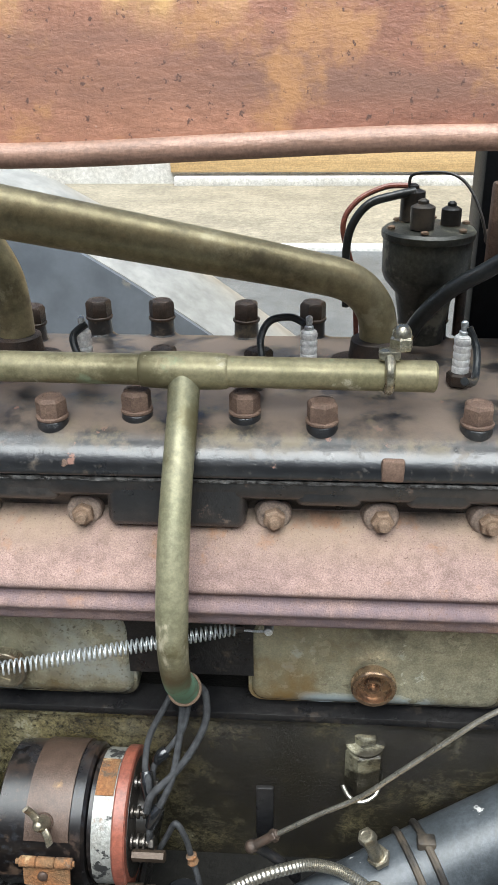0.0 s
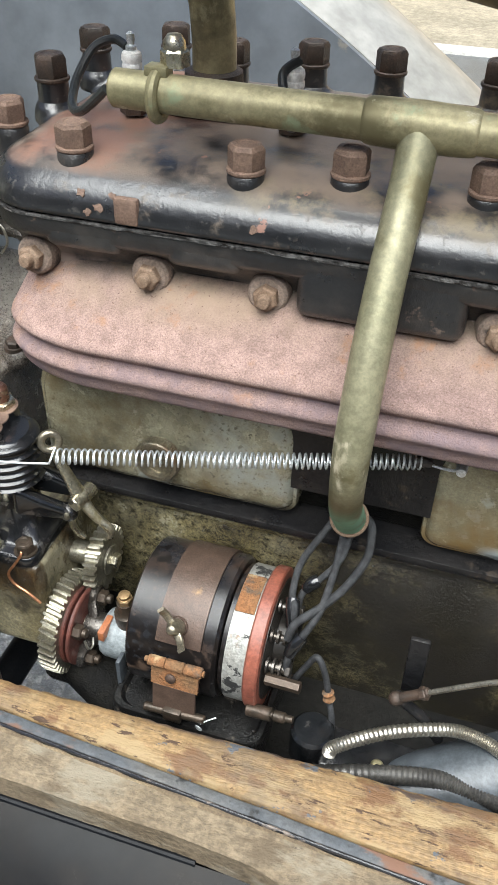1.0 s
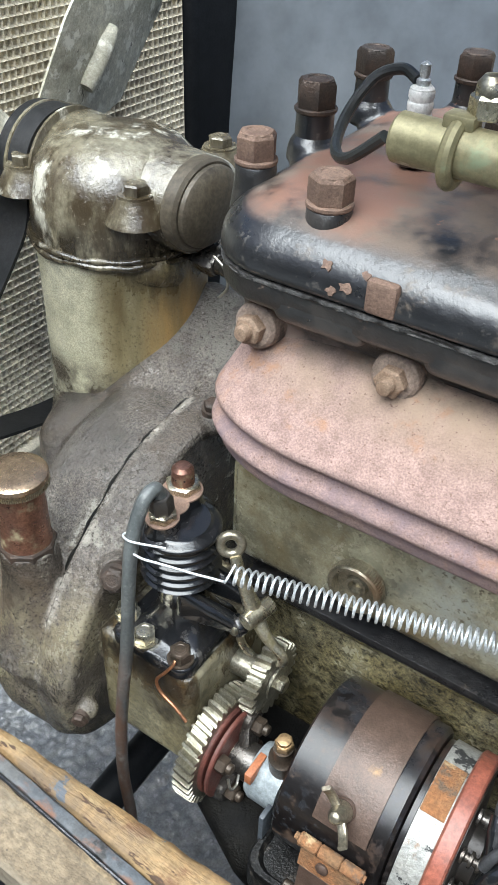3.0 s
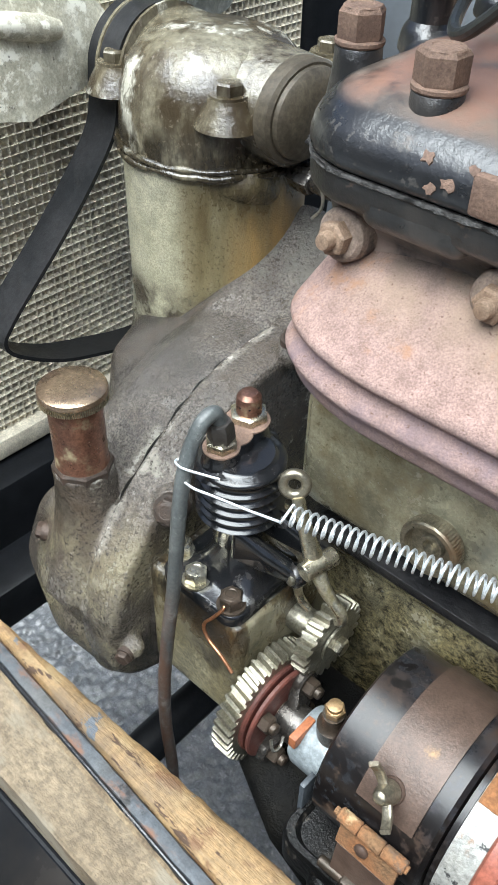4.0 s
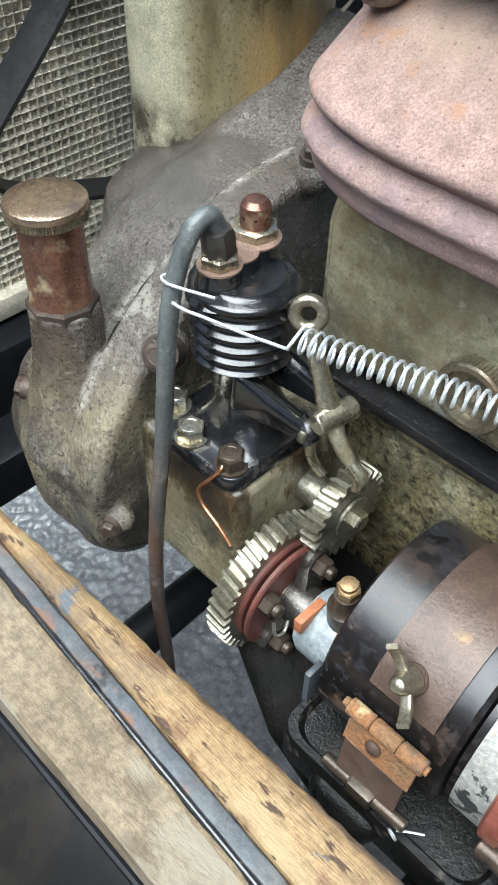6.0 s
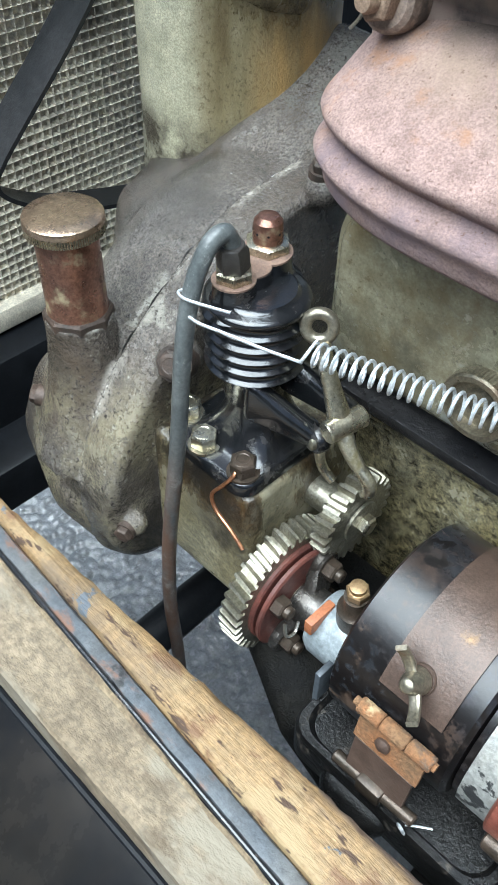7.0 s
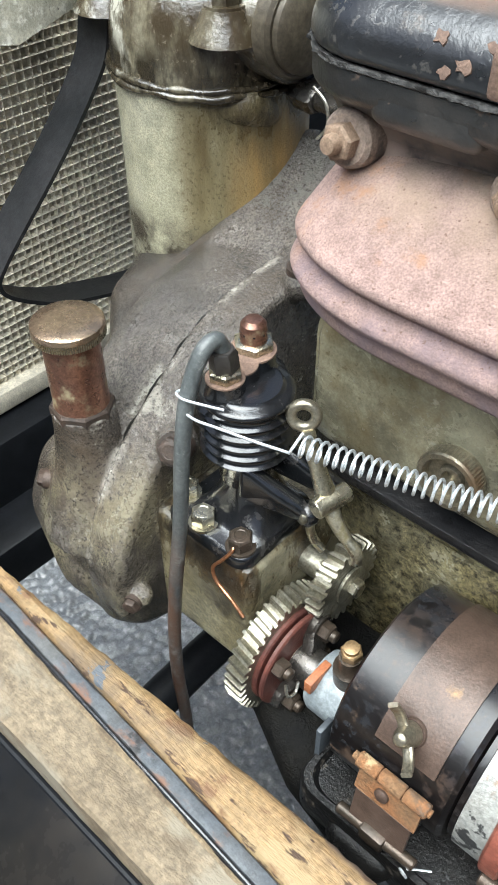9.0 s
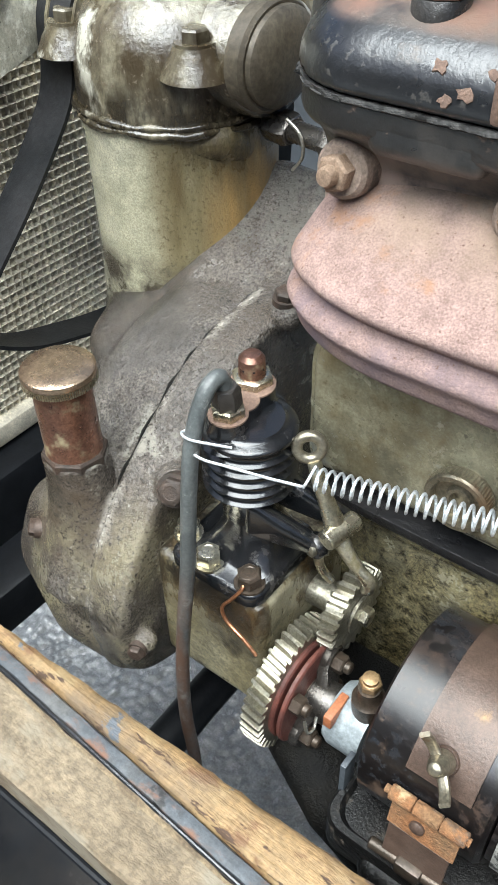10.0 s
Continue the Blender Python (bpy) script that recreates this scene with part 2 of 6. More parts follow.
M_TOWER = mat("stained_pump_casting", (0.49, 0.465, 0.345), (0.41, 0.385, 0.265), 8, 0.36, 0.1, 0.8, 420, grain=0.5, bdist=0.0014, coat=0.35, wet=0.12,
              layers=[((0.225, 0.185, 0.095), 14, 0.40, 0.16, 0.32, 0, (1, 1, 0.4), ("U", 0.140, 0.200)),
                      ((0.11, 0.086, 0.040), 300, 0.58, 0.06, 0.3, 0, (1, 1, 1), ("U", 0.145, 0.190)),
                      ((0.12, 0.088, 0.038), 22, 0.56, 0.10, 0.3, 0, (1, 1, 0.22), ("U", 0.155, 0.205)),
                      ((0.56, 0.34, 0.12), 14, 0.44, 0.16, 0.45, 0, (1, 1, 0.3), (("U", 0.215, 0.268), ("Z", 0.945, 0.88))),
                      ((0.045, 0.033, 0.015), 20, 0.42, 0.14, 0.2, 0, (1, 1, 0.3), (("Z", 0.865, 0.94), ("U", 0.16, 0.225))),
                      ((0.045, 0.036, 0.026), 26, 0.45, 0.14, 0.25, 0, (1, 1, 1), ("Z", 0.842, 0.815)),
                      ((0.17, 0.135, 0.07), 30, 0.57, 0.05, 0.4, 0, (1, 1, 0.12), ("Z", 0.90, 0.945))])
# Dark streaks grow denser towards the cover's lower edge.
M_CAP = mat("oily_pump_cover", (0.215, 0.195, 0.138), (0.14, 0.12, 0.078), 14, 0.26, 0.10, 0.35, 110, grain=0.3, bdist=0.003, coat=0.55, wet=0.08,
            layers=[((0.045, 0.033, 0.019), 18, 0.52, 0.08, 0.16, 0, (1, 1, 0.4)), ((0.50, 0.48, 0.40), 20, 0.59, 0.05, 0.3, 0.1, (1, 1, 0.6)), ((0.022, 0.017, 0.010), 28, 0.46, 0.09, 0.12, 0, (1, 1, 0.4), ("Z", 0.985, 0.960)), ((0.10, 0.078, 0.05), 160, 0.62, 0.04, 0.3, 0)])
M_ENAMEL = mat("black_stove_enamel", (0.006, 0.007, 0.008), (0.011, 0.011, 0.012), 30, 0.20, 0, 0.16, 50, coat=0.35, wet=0.08, spec=0.6,
               layers=[((0.035, 0.032, 0.030), 60, 0.62, 0.05, 0.4, 0)])
M_STEEL = mat("worn_gear_steel", (0.40, 0.38, 0.31), (0.28, 0.26, 0.20), 50, 0.36, 0.9, 0.2, 400,
              layers=[((0.07, 0.058, 0.035), 40, 0.60, 0.08, 0.5, 0.3)])
M_NICKEL = mat("nickel_plate", (0.56, 0.52, 0.41), (0.45, 0.41, 0.30), 40, 0.28, 0.95, 0.08, 300,
               layers=[((0.20, 0.17, 0.09), 25, 0.63, 0.06, 0.5, 0.5)])
M_ZINC = mat("bright_zinc_steel", (0.74, 0.77, 0.78), (0.62, 0.65, 0.66), 60, 0.40, 0.7, 0.03)
M_WHITE = mat("white_porcelain", (0.88, 0.87, 0.84), (0.82, 0.80, 0.76), 40, 0.25, 0, 0.0, 260, grain=0.0)
M_NUTDARK = mat("oily_brown_nut", (0.085, 0.062, 0.046), (0.05, 0.04, 0.03), 60, 0.32, 0.5, 0.15, 400)
M_OLDCAP = mat("dark_olive_disc", (0.12, 0.10, 0.07), (0.075, 0.062, 0.045), 20, 0.4, 0.2, 0.2, 200)
M_GREYPAINT = mat("pale_grey_paint", (0.26, 0.29, 0.30), (0.20, 0.225, 0.235), 20, 0.4, 0.1, 0.1, 200)
M_RED = mat("red_painted_ring", (0.26, 0.082, 0.052), (0.20, 0.066, 0.046), 18, 0.38, 0, 0.15, 200,
            layers=[((0.09, 0.04, 0.03), 45, 0.66, 0.05, 0.6, 0)])
M_REDDISC = mat("red_fibre_disc", (0.11, 0.036, 0.026), (0.07, 0.026, 0.021), 50, 0.45, 0, 0.3, 300)
M_STRAP = mat("brown_rust_strap", (0.092, 0.060, 0.045), (0.072, 0.047, 0.036), 10, 0.38, 0.2, 0.2, 420,
              layers=[((0.30, 0.18, 0.085), 16, 0.68, 0.05, 0.6, 0.1)])
M_HINGE = mat("orange_rust_hinge", (0.245, 0.105, 0.040), (0.19, 0.105, 0.050), 40, 0.85, 0, 0.8, 300, layers=[((0.11, 0.075, 0.05), 45, 0.60, 0.05, 0.8, 0), ((0.40, 0.28, 0.15), 36, 0.64, 0.04, 0.8, 0)])
M_BODY = mat("worn_blue_black_steel", (0.022, 0.026, 0.034), (0.030, 0.030, 0.032), 7, 0.24, 0.40, 0.06, 300, grain=0.25,
             layers=[((0.045, 0.028, 0.020), 18, 0.54, 0.12, 0.4, 0.1), ((0.006, 0.005, 0.005), 150, 0.44, 0.06, 0.3, 0, (1, 1, 1), ("Y", 0.610, 0.560)), ((0.007, 0.006, 0.006), 90, 0.54, 0.05, 0.3, 0), ((0.10, 0.065, 0.045), 34, 0.64, 0.06, 0.5, 0.1)])
M_ALUPAINT = mat("flaking_silver_paint", (0.33, 0.335, 0.315), (0.30, 0.29, 0.26), 24, 0.40, 0.3, 0.35, 200,
                 layers=[((0.20, 0.11, 0.06), 30, 0.62, 0.04, 0.7, 0), ((0.03, 0.03, 0.03), 48, 0.575, 0.015, 0.5, 0)])
M_WOOD = mat("worn_varnished_wood", (0.235, 0.150, 0.068), (0.170, 0.104, 0.048), 16, 0.55, 0, 0.6, 140, grain=0.35,
             layers=[((0.275, 0.195, 0.100), 22, 0.56, 0.05, 0.65, 0, (0.7, 1.1, 1)), ((0.13, 0.065, 0.028), 26, 0.58, 0.05, 0.6, 0, (0.8, 1.1, 1)), ((0.110, 0.080, 0.052), 11, 0.61, 0.10, 0.6, 0, (0.6, 1, 1)), ((0.075, 0.085, 0.098), 46, 0.63, 0.012, 0.5, 0, (0.8, 1, 1)), ((0.06, 0.04, 0.03), 60, 0.52, 0.03, 0.6, 0, (0.5, 1, 1), ("Y", 0.471, 0.477)),
                     ((0.06, 0.034, 0.020), 110, 0.61, 0.02, 0.8, 0, (0.3, 1.2, 1))], stretch=(0.28, 1.5, 1.5))
M_RAWWOOD = mat("weathered_pale_wood", (0.185, 0.143, 0.094), (0.138, 0.103, 0.064), 10, 0.75, 0, 0.8, 130, grain=0.4,
                layers=[((0.10, 0.073, 0.045), 16, 0.58, 0.05, 0.8, 0, (0.6, 1, 1)), ((0.205, 0.175, 0.128), 18, 0.58, 0.06, 0.8, 0, (0.6, 1, 1)), ((0.07, 0.055, 0.04), 40, 0.66, 0.015, 0.9, 0, (0.25, 1.2, 1)), ((0.10, 0.08, 0.06), 130, 0.68, 0.02, 0.9, 0)], stretch=(0.6, 1.2, 1))
M_STRIP = mat("chipped_grey_paint", (0.065, 0.072, 0.080), (0.095, 0.093, 0.088), 14, 0.45, 0.05, 0.25, 200,
              layers=[((0.15, 0.078, 0.05), 24, 0.56, 0.045, 0.8, 0, (0.5, 1, 1)), ((0.018, 0.018, 0.018), 30, 0.62, 0.04, 0.45, 0)])
M_FENDER = mat("black_fender_paint", (0.004, 0.0045, 0.0055), (0.008, 0.008, 0.008), 5, 0.20, 0, 0.03, 60, grain=0.1, spec=0.12,
               layers=[((0.020, 0.016, 0.013), 4, 0.62, 0.15, 0.4, 0), ((0.022, 0.018, 0.014), 6, 0.62, 0.16, 0.40, 0, (1, 0.5, 1)), ((0.16, 0.155, 0.14), 420, 0.77, 0.02, 0.6, 0)])
M_SILVER = mat("faded_silver_paint", (0.38, 0.37, 0.345), (0.32, 0.31, 0.28), 3, 0.34, 0.2, 0.02, 80, grain=0.04,
               layers=[((0.42, 0.33, 0.2), 3, 0.66, 0.1, 0.5, 0.1)])
M_NAVY = mat("blue_grey_paint", (0.12, 0.136, 0.156), (0.14, 0.153, 0.168), 1.5, 0.38, 0.05, 0.0, 90, grain=0.03,
             layers=[((0.22, 0.21, 0.185), 24, 0.72, 0.04, 0.6, 0)])
M_RUSTSHEET = mat("rusted_sheet_steel", (0.345, 0.165, 0.105), (0.275, 0.125, 0.085), 5, 0.42, 0.1, 0.25, 200, grain=0.18, stretch=(0.5, 1, 1),
                  layers=[((0.235, 0.125, 0.090), 6, 0.48, 0.12, 0.4, 0.1, (0.35, 1, 1.5), (("Z", 1.345, 1.365), ("Z", 1.41, 1.39))), ((0.60, 0.36, 0.14), 9, 0.53, 0.07, 0.6, 0, (1, 1, 0.45), ("Z", 1.388, 1.42)), ((0.40, 0.20, 0.09), 14, 0.58, 0.07, 0.5, 0), ((0.60, 0.55, 0.50), 34, 0.71, 0.03, 0.8, 0), ((0.11, 0.055, 0.04), 150, 0.63, 0.03, 0.7, 0)])
M_BEAD = mat("pink_rust_bead", (0.33, 0.195, 0.14), (0.24, 0.14, 0.10), 12, 0.45, 0.1, 0.3, 200, stretch=(0.3, 1, 1))
M_RUBBER = mat("black_rubber", (0.014, 0.016, 0.016), (0.028, 0.031, 0.031), 20, 0.36, 0, 0.12, 200,
               layers=[((0.12, 0.055, 0.03), 14, 0.68, 0.05, 0.8, 0), ((0.13, 0.14, 0.14), 60, 0.66, 0.05, 0.6, 0)])
M_BELT = mat("black_belt_leather", (0.010, 0.011, 0.012), (0.02, 0.02, 0.021), 14, 0.42, 0, 0.15, 200, spec=0.3)
M_CLOTH = mat("braided_cloth_wire", (0.018, 0.019, 0.021), (0.045, 0.047, 0.05), 120, 0.6, 0, 0.6, 700)
M_CORE = mat("grey_radiator_core", (0.64, 0.59, 0.48), (0.54, 0.49, 0.39), 9, 0.5, 0.2, 0.2, 300,
             layers=[((0.26, 0.235, 0.19), 8, 0.60, 0.12, 0.7, 0.1)])
M_FAN = mat("corroded_fan_aluminium", (0.50, 0.475, 0.375), (0.36, 0.335, 0.255), 10, 0.5, 0.0, 0.3, 260,
            layers=[((0.72, 0.70, 0.60), 60, 0.56, 0.05, 0.7, 0.0), ((0.12, 0.105, 0.07), 14, 0.62, 0.08, 0.5, 0.0), ((0.08, 0.07, 0.055), 90, 0.66, 0.03, 0.6, 0)])
M_SHELL = mat("dull_black_shell", (0.009, 0.010, 0.012), None, 8, 0.45, 0, 0.1, spec=0.15)
M_GREYTUBE = mat("grey_blue_tube_paint", (0.068, 0.078, 0.088), (0.045, 0.052, 0.058), 10, 0.38, 0.1, 0.15, 200,
                 layers=[((0.60, 0.60, 0.58), 22, 0.70, 0.02, 0.6, 0), ((0.03, 0.03, 0.03), 12, 0.62, 0.08, 0.5, 0)])
M_FLEX = mat("flexible_steel_conduit", (0.52, 0.49, 0.42), (0.38, 0.35, 0.29), 60, 0.3, 0.9, 0.1, 300)
M_FLEXDARK = mat("dark_flexible_conduit", (0.13, 0.125, 0.115), (0.09, 0.085, 0.08), 60, 0.4, 0.7, 0.1, 300)
M_BAKE = mat("black_bakelite", (0.016, 0.015, 0.014), (0.035, 0.03, 0.026), 18, 0.38, 0, 0.2, 160,
             layers=[((0.09, 0.07, 0.05), 14, 0.60, 0.08, 0.7, 0)])
M_OLDBROWN = mat("copper_brown_patina", (0.27, 0.135, 0.092), (0.19, 0.10, 0.075), 40, 0.30, 0.8, 0.12, 300,
                 layers=[((0.36, 0.30, 0.18), 26, 0.60, 0.06, 0.55, 0.3)])
M_FILLERCAP = mat("worn_bronze_cap", (0.42, 0.31, 0.21), (0.32, 0.22, 0.155), 20, 0.27, 0.9, 0.08, 300)
M_PAN = mat("dirty_underpan", (0.010, 0.010, 0.010), (0.020, 0.019, 0.017), 9, 0.5, 0, 0.5, 120, spec=0.2)
M_ASPHALT = mat("coarse_asphalt", (0.27, 0.275, 0.275), (0.20, 0.205, 0.205), 30, 0.25, 0, 0.3, 400, bdist=0.002, grain=0.3, spec=1.0)
M_ROAD = mat("smooth_grey_asphalt", (0.125, 0.133, 0.136), (0.095, 0.102, 0.105), 1.2, 0.42, 0, 0.85, 95, grain=0.35, bdist=0.006)
M_WALL = mat("plain_dark_wall", (0.15, 0.14, 0.12), (0.11, 0.10, 0.09), 1.5, 0.9, 0, 0.2, 30)
M_CONCRETE = mat("beige_concrete", (0.27, 0.235, 0.175), (0.20, 0.175, 0.13), 2, 0.85, 0, 0.2, 40)
M_PLASTER = mat("white_render", (0.56, 0.545, 0.51), (0.48, 0.46, 0.42), 3, 0.85, 0, 0.15, 60)
M_BOARD = mat("pale_varnished_boards", (0.50, 0.34, 0.165), (0.44, 0.29, 0.135), 2.5, 0.5, 0, 0.15, 40, stretch=(0.25, 3, 6))

M_COIL = mat("dusty_olive_black", (0.035, 0.036, 0.030), (0.07, 0.07, 0.056), 20, 0.4, 0.1, 0.2, 200, layers=[((0.22, 0.21, 0.165), 22, 0.60, 0.05, 0.8, 0)])
M_SPIDER = mat("oily_dark_steel", (0.13, 0.12, 0.11), (0.08, 0.07, 0.06), 40, 0.28, 0.8, 0.15, 300)
M_WING = mat("dull_plated_steel", (0.30, 0.27, 0.205), (0.22, 0.195, 0.145), 40, 0.32, 0.8, 0.1, 300, layers=[((0.14, 0.09, 0.05), 30, 0.62, 0.06, 0.5, 0.3)])
M_CRADLE = mat("dusty_black_iron", (0.006, 0.006, 0.006), (0.013, 0.012, 0.011), 24, 0.30, 0.0, 0.5, 220, spec=0.3, layers=[((0.10, 0.085, 0.07), 40, 0.62, 0.05, 0.6, 0)])
M_HOSE = mat("grey_weathered_hose", (0.065, 0.072, 0.072), (0.10, 0.108, 0.105), 40, 0.34, 0, 0.15, 200,
             layers=[((0.23, 0.24, 0.23), 90, 0.62, 0.05, 0.5, 0), ((0.085, 0.042, 0.024), 20, 0.42, 0.12, 0.5, 0, (1, 1, 0.4), ("Z", 0.78, 0.69))])
M_PUTTY = mat("cracked_putty", (0.22, 0.165, 0.10), (0.13, 0.095, 0.06), 60, 0.9, 0, 0.8, 200)
M_BEADBLACK = mat("chipped_black_bead", (0.012, 0.013, 0.015), (0.02, 0.02, 0.022), 30, 0.18, 0, 0.1, 90, coat=0.5, layers=[((0.13, 0.10, 0.08), 60, 0.60, 0.03, 0.7, 0, (0.5, 1, 1)), ((0.30, 0.28, 0.26), 70, 0.66, 0.02, 0.5, 0.2, (0.5, 1, 1))])
M_OLDGOLD = mat("browned_brass_cap", (0.36, 0.245, 0.125), (0.27, 0.175, 0.09), 40, 0.36, 0.7, 0.1, 300)
M_PLATE = mat("orange_brown_plate", (0.34, 0.12, 0.05), (0.27, 0.095, 0.042), 30, 0.5, 0, 0.15, 300)
M_BOSS = mat("dusty_rust_boss", (0.30, 0.225, 0.18), (0.22, 0.165, 0.13), 40, 0.75, 0.05, 0.4, 300, layers=[((0.07, 0.055, 0.045), 50, 0.60, 0.06, 0.6, 0)])

M_GASKET = mat("crumbling_gasket", (0.012, 0.011, 0.010), (0.085, 0.082, 0.078), 160, 0.5, 0.2, 0.6, 500)
# ---- building helpers ----
def thing(name, at, label, category, group="", kind=""):
    """An Empty at the base of a thing, under which its parts go."""
    e = new(name)
    e.location = at
    e.empty_display_size = 0.02
    return tagged(e, label, category, group, kind)


def place_of(ob):
    m = Matrix.Translation(ob.location)
    return place_of(ob.parent) @ m if ob.parent else m


def finish(name, bm, material, sharp=32):
    me = bpy.data.meshes.new(name)
    bmesh.ops.recalc_face_normals(bm, faces=bm.faces)
    bm.to_mesh(me)
    bm.free()
    me.materials.append(material)
    for p in me.polygons:
        p.use_smooth = True
    me.set_sharp_from_angle(angle=radians(sharp))
    return new(name, me)


def part(name, bm, material, parent=None, label="", sharp=32):
    """One mesh, built in world places, under its thing."""
    ob = finish(name, bm, material, sharp)
    if parent:
        ob.parent = parent
        top = parent
        while top.parent:
            top = top.parent
        ob.matrix_parent_inverse = Matrix.Translation(-Vector(top.location))
        if parent.parent:
            ob.matrix_parent_inverse = Matrix.Identity(4)
    return tagged(ob, label)


def blank():
    return bmesh.new()


def turned(axis):
    return Vector((0, 0, 1)).rotation_difference(Vector(axis).normalized()).to_matrix()


def lathe(bm, o, axis, prof, seg=24, spin=0.0):
    """A turned form: prof holds (radius, distance along the axis)."""
    q, o = turned(axis), Vector(o)
    rings = []
    for r, h in prof:
        if r < 1e-6:
            rings.append([bm.verts.new(o + q @ Vector((0, 0, h)))])
        else:
            rings.append([bm.verts.new(o + q @ Vector((r * math.cos(spin + math.tau * k / seg), r * math.sin(spin + math.tau * k / seg), h)))
                          for k in range(seg)])
    join(bm, rings)
    return bm


def join(bm, rings, closed=True, caps=True):
    for a, b in zip(rings, rings[1:]):
        n = max(len(a), len(b))
        for k in range(n if closed else n - 1):
            k2 = (k + 1) % n
            vs = [a[k % len(a)], a[k2 % len(a)], b[k2 % len(b)], b[k % len(b)]]
            vs = list(dict.fromkeys(vs))
            if len(vs) > 2:
                bm.faces.new(vs)
    if caps:
        for r in (rings[0], rings[-1]):
            if len(r) > 2:
                bm.faces.new(r)


def rod(bm, a, b, r, r2=None, seg=20, edge=0.0):
    a, b = Vector(a), Vector(b)
    r2 = r if r2 is None else r2
    h = (b - a).length
    e = edge
    prof = [(r - e, 0), (r, e), (r2, h - e), (r2 - e, h)] if e else [(r, 0), (r2, h)]
    return lathe(bm, a, b - a, prof, seg)


def hexa(bm, a, axis, r, h, spin=0.3):
    """A hexagon head or nut with a chamfered crown."""
    lathe(bm, a, axis, [(r * 0.97, 0), (r, h * 0.08), (r, h * 0.84), (r * 0.86, h)], 6, spin)
    a = Vector(a) + Vector(axis).normalized() * (h - 0.0003)
    return lathe(bm, a, axis, [(r * 0.80, 0), (r * 0.74, h * 0.05), (r * 0.5, h * 0.07), (r * 0.44, h * 0.03)], 20)


def smooth_path(pts, res=8):
    pts = [Vector(p) for p in pts]
    out = []
    for i in range(len(pts) - 1):
        p0, p1, p2, p3 = pts[max(i - 1, 0)], pts[i], pts[i + 1], pts[min(i + 2, len(pts) - 1)]
        for k in range(res):
            t = k / res
            out.append(0.5 * ((2 * p1) + (p2 - p0) * t + (2 * p0 - 5 * p1 + 4 * p2 - p3) * t * t + (3 * p1 - p0 - 3 * p2 + p3) * t ** 3))
    out.append(pts[-1])
    return out


def tube(bm, pts, r, seg=14, res=8, flat=None, ridges=0.0):
    """A tube along a smooth path; r one radius or one for each given point; flat: (width, thickness) for a strip."""
    n = len(pts)
    path = smooth_path(pts, res) if res > 1 else [Vector(p) for p in pts]
    m = len(path)
    rs = [r] * m if not isinstance(r, (list, tuple)) else [float(np.interp(k / (m - 1) * (n - 1), range(n), r)) for k in range(m)]
    side, rings = None, []
    for k, p in enumerate(path):
        d = (path[min(k + 1, m - 1)] - path[max(k - 1, 0)]).normalized()
        if side is None:
            side = d.orthogonal().normalized()
            if flat and len(flat) > 2:
                side = Vector(flat[2])
        side = (side - d * side.dot(d)).normalized()
        up = d.cross(side)
        rr = rs[k] * (1 + (ridges if k % 2 else 0))
        ring = []
        for j in range(seg):
            a = math.tau * j / seg
            u, v = math.cos(a), math.sin(a)
            if flat:
                u = flat[0] / 2 * max(-1, min(1, u * 1.35))
                v = flat[1] / 2 * max(-1, min(1, v * 1.6))
                ring.append(bm.verts.new(p + side * u + up * v))
            else:
                ring.append(bm.verts.new(p + (side * u + up * v) * rr))
        rings.append(ring)
    join(bm, rings)
    return bm


def box(bm, lo, hi, bevel=0.002, seg=2, turn=None):
    t = bmesh.new()
    bmesh.ops.create_cube(t, size=1.0)
    lo, hi = Vector(lo), Vector(hi)
    c, s = (lo + hi) / 2, hi - lo
    bmesh.ops.scale(t, vec=s, verts=t.verts)
    if bevel:
        bmesh.ops.bevel(t, geom=t.edges[:], offset=bevel, segments=seg, affect="EDGES", profile=0.5)
    if turn is not None:
        bmesh.ops.transform(t, matrix=turn.to_4x4() if len(turn) == 3 else turn, verts=t.verts)
    bmesh.ops.translate(t, vec=c, verts=t.verts)
    me = bpy.data.meshes.new("t")
    t.to_mesh(me)
    t.free()
    bm.from_mesh(me)
    bpy.data.meshes.remove(me)
    return bm


def rounded(x0, x1, y0, y1, r, z, n=8):
    """The outline of a rounded rectangle in plan, at the height z."""
    out = []
    for cx, cy, a0 in ((x1 - r, y1 - r, 0), (x0 + r, y1 - r, 90), (x0 + r, y0 + r, 180), (x1 - r, y0 + r, 270)):
        for k in range(n + 1):
            a = radians(a0 + 90 * k / n)
            out.append(Vector((cx + r * math.cos(a), cy + r * math.sin(a), z)))
    return out


def loft(bm, outlines):
    join(bm, [[bm.verts.new(p) for p in o] for o in outlines])
    return bm


def torus(bm, c, axis, R, r, seg=28, sub=10):
    q, c = turned(axis), Vector(c)
    rings = []
    for i in range(seg):
        a = math.tau * i / seg
        rings.append([bm.verts.new(c + q @ Vector(((R + r * math.cos(math.tau * j / sub)) * math.cos(a),
                                                     (R + r * math.cos(math.tau * j / sub)) * math.sin(a), r * math.sin(math.tau * j / sub)))) for j in range(sub)])
    join(bm, rings + [rings[0]], caps=False)
    return bm


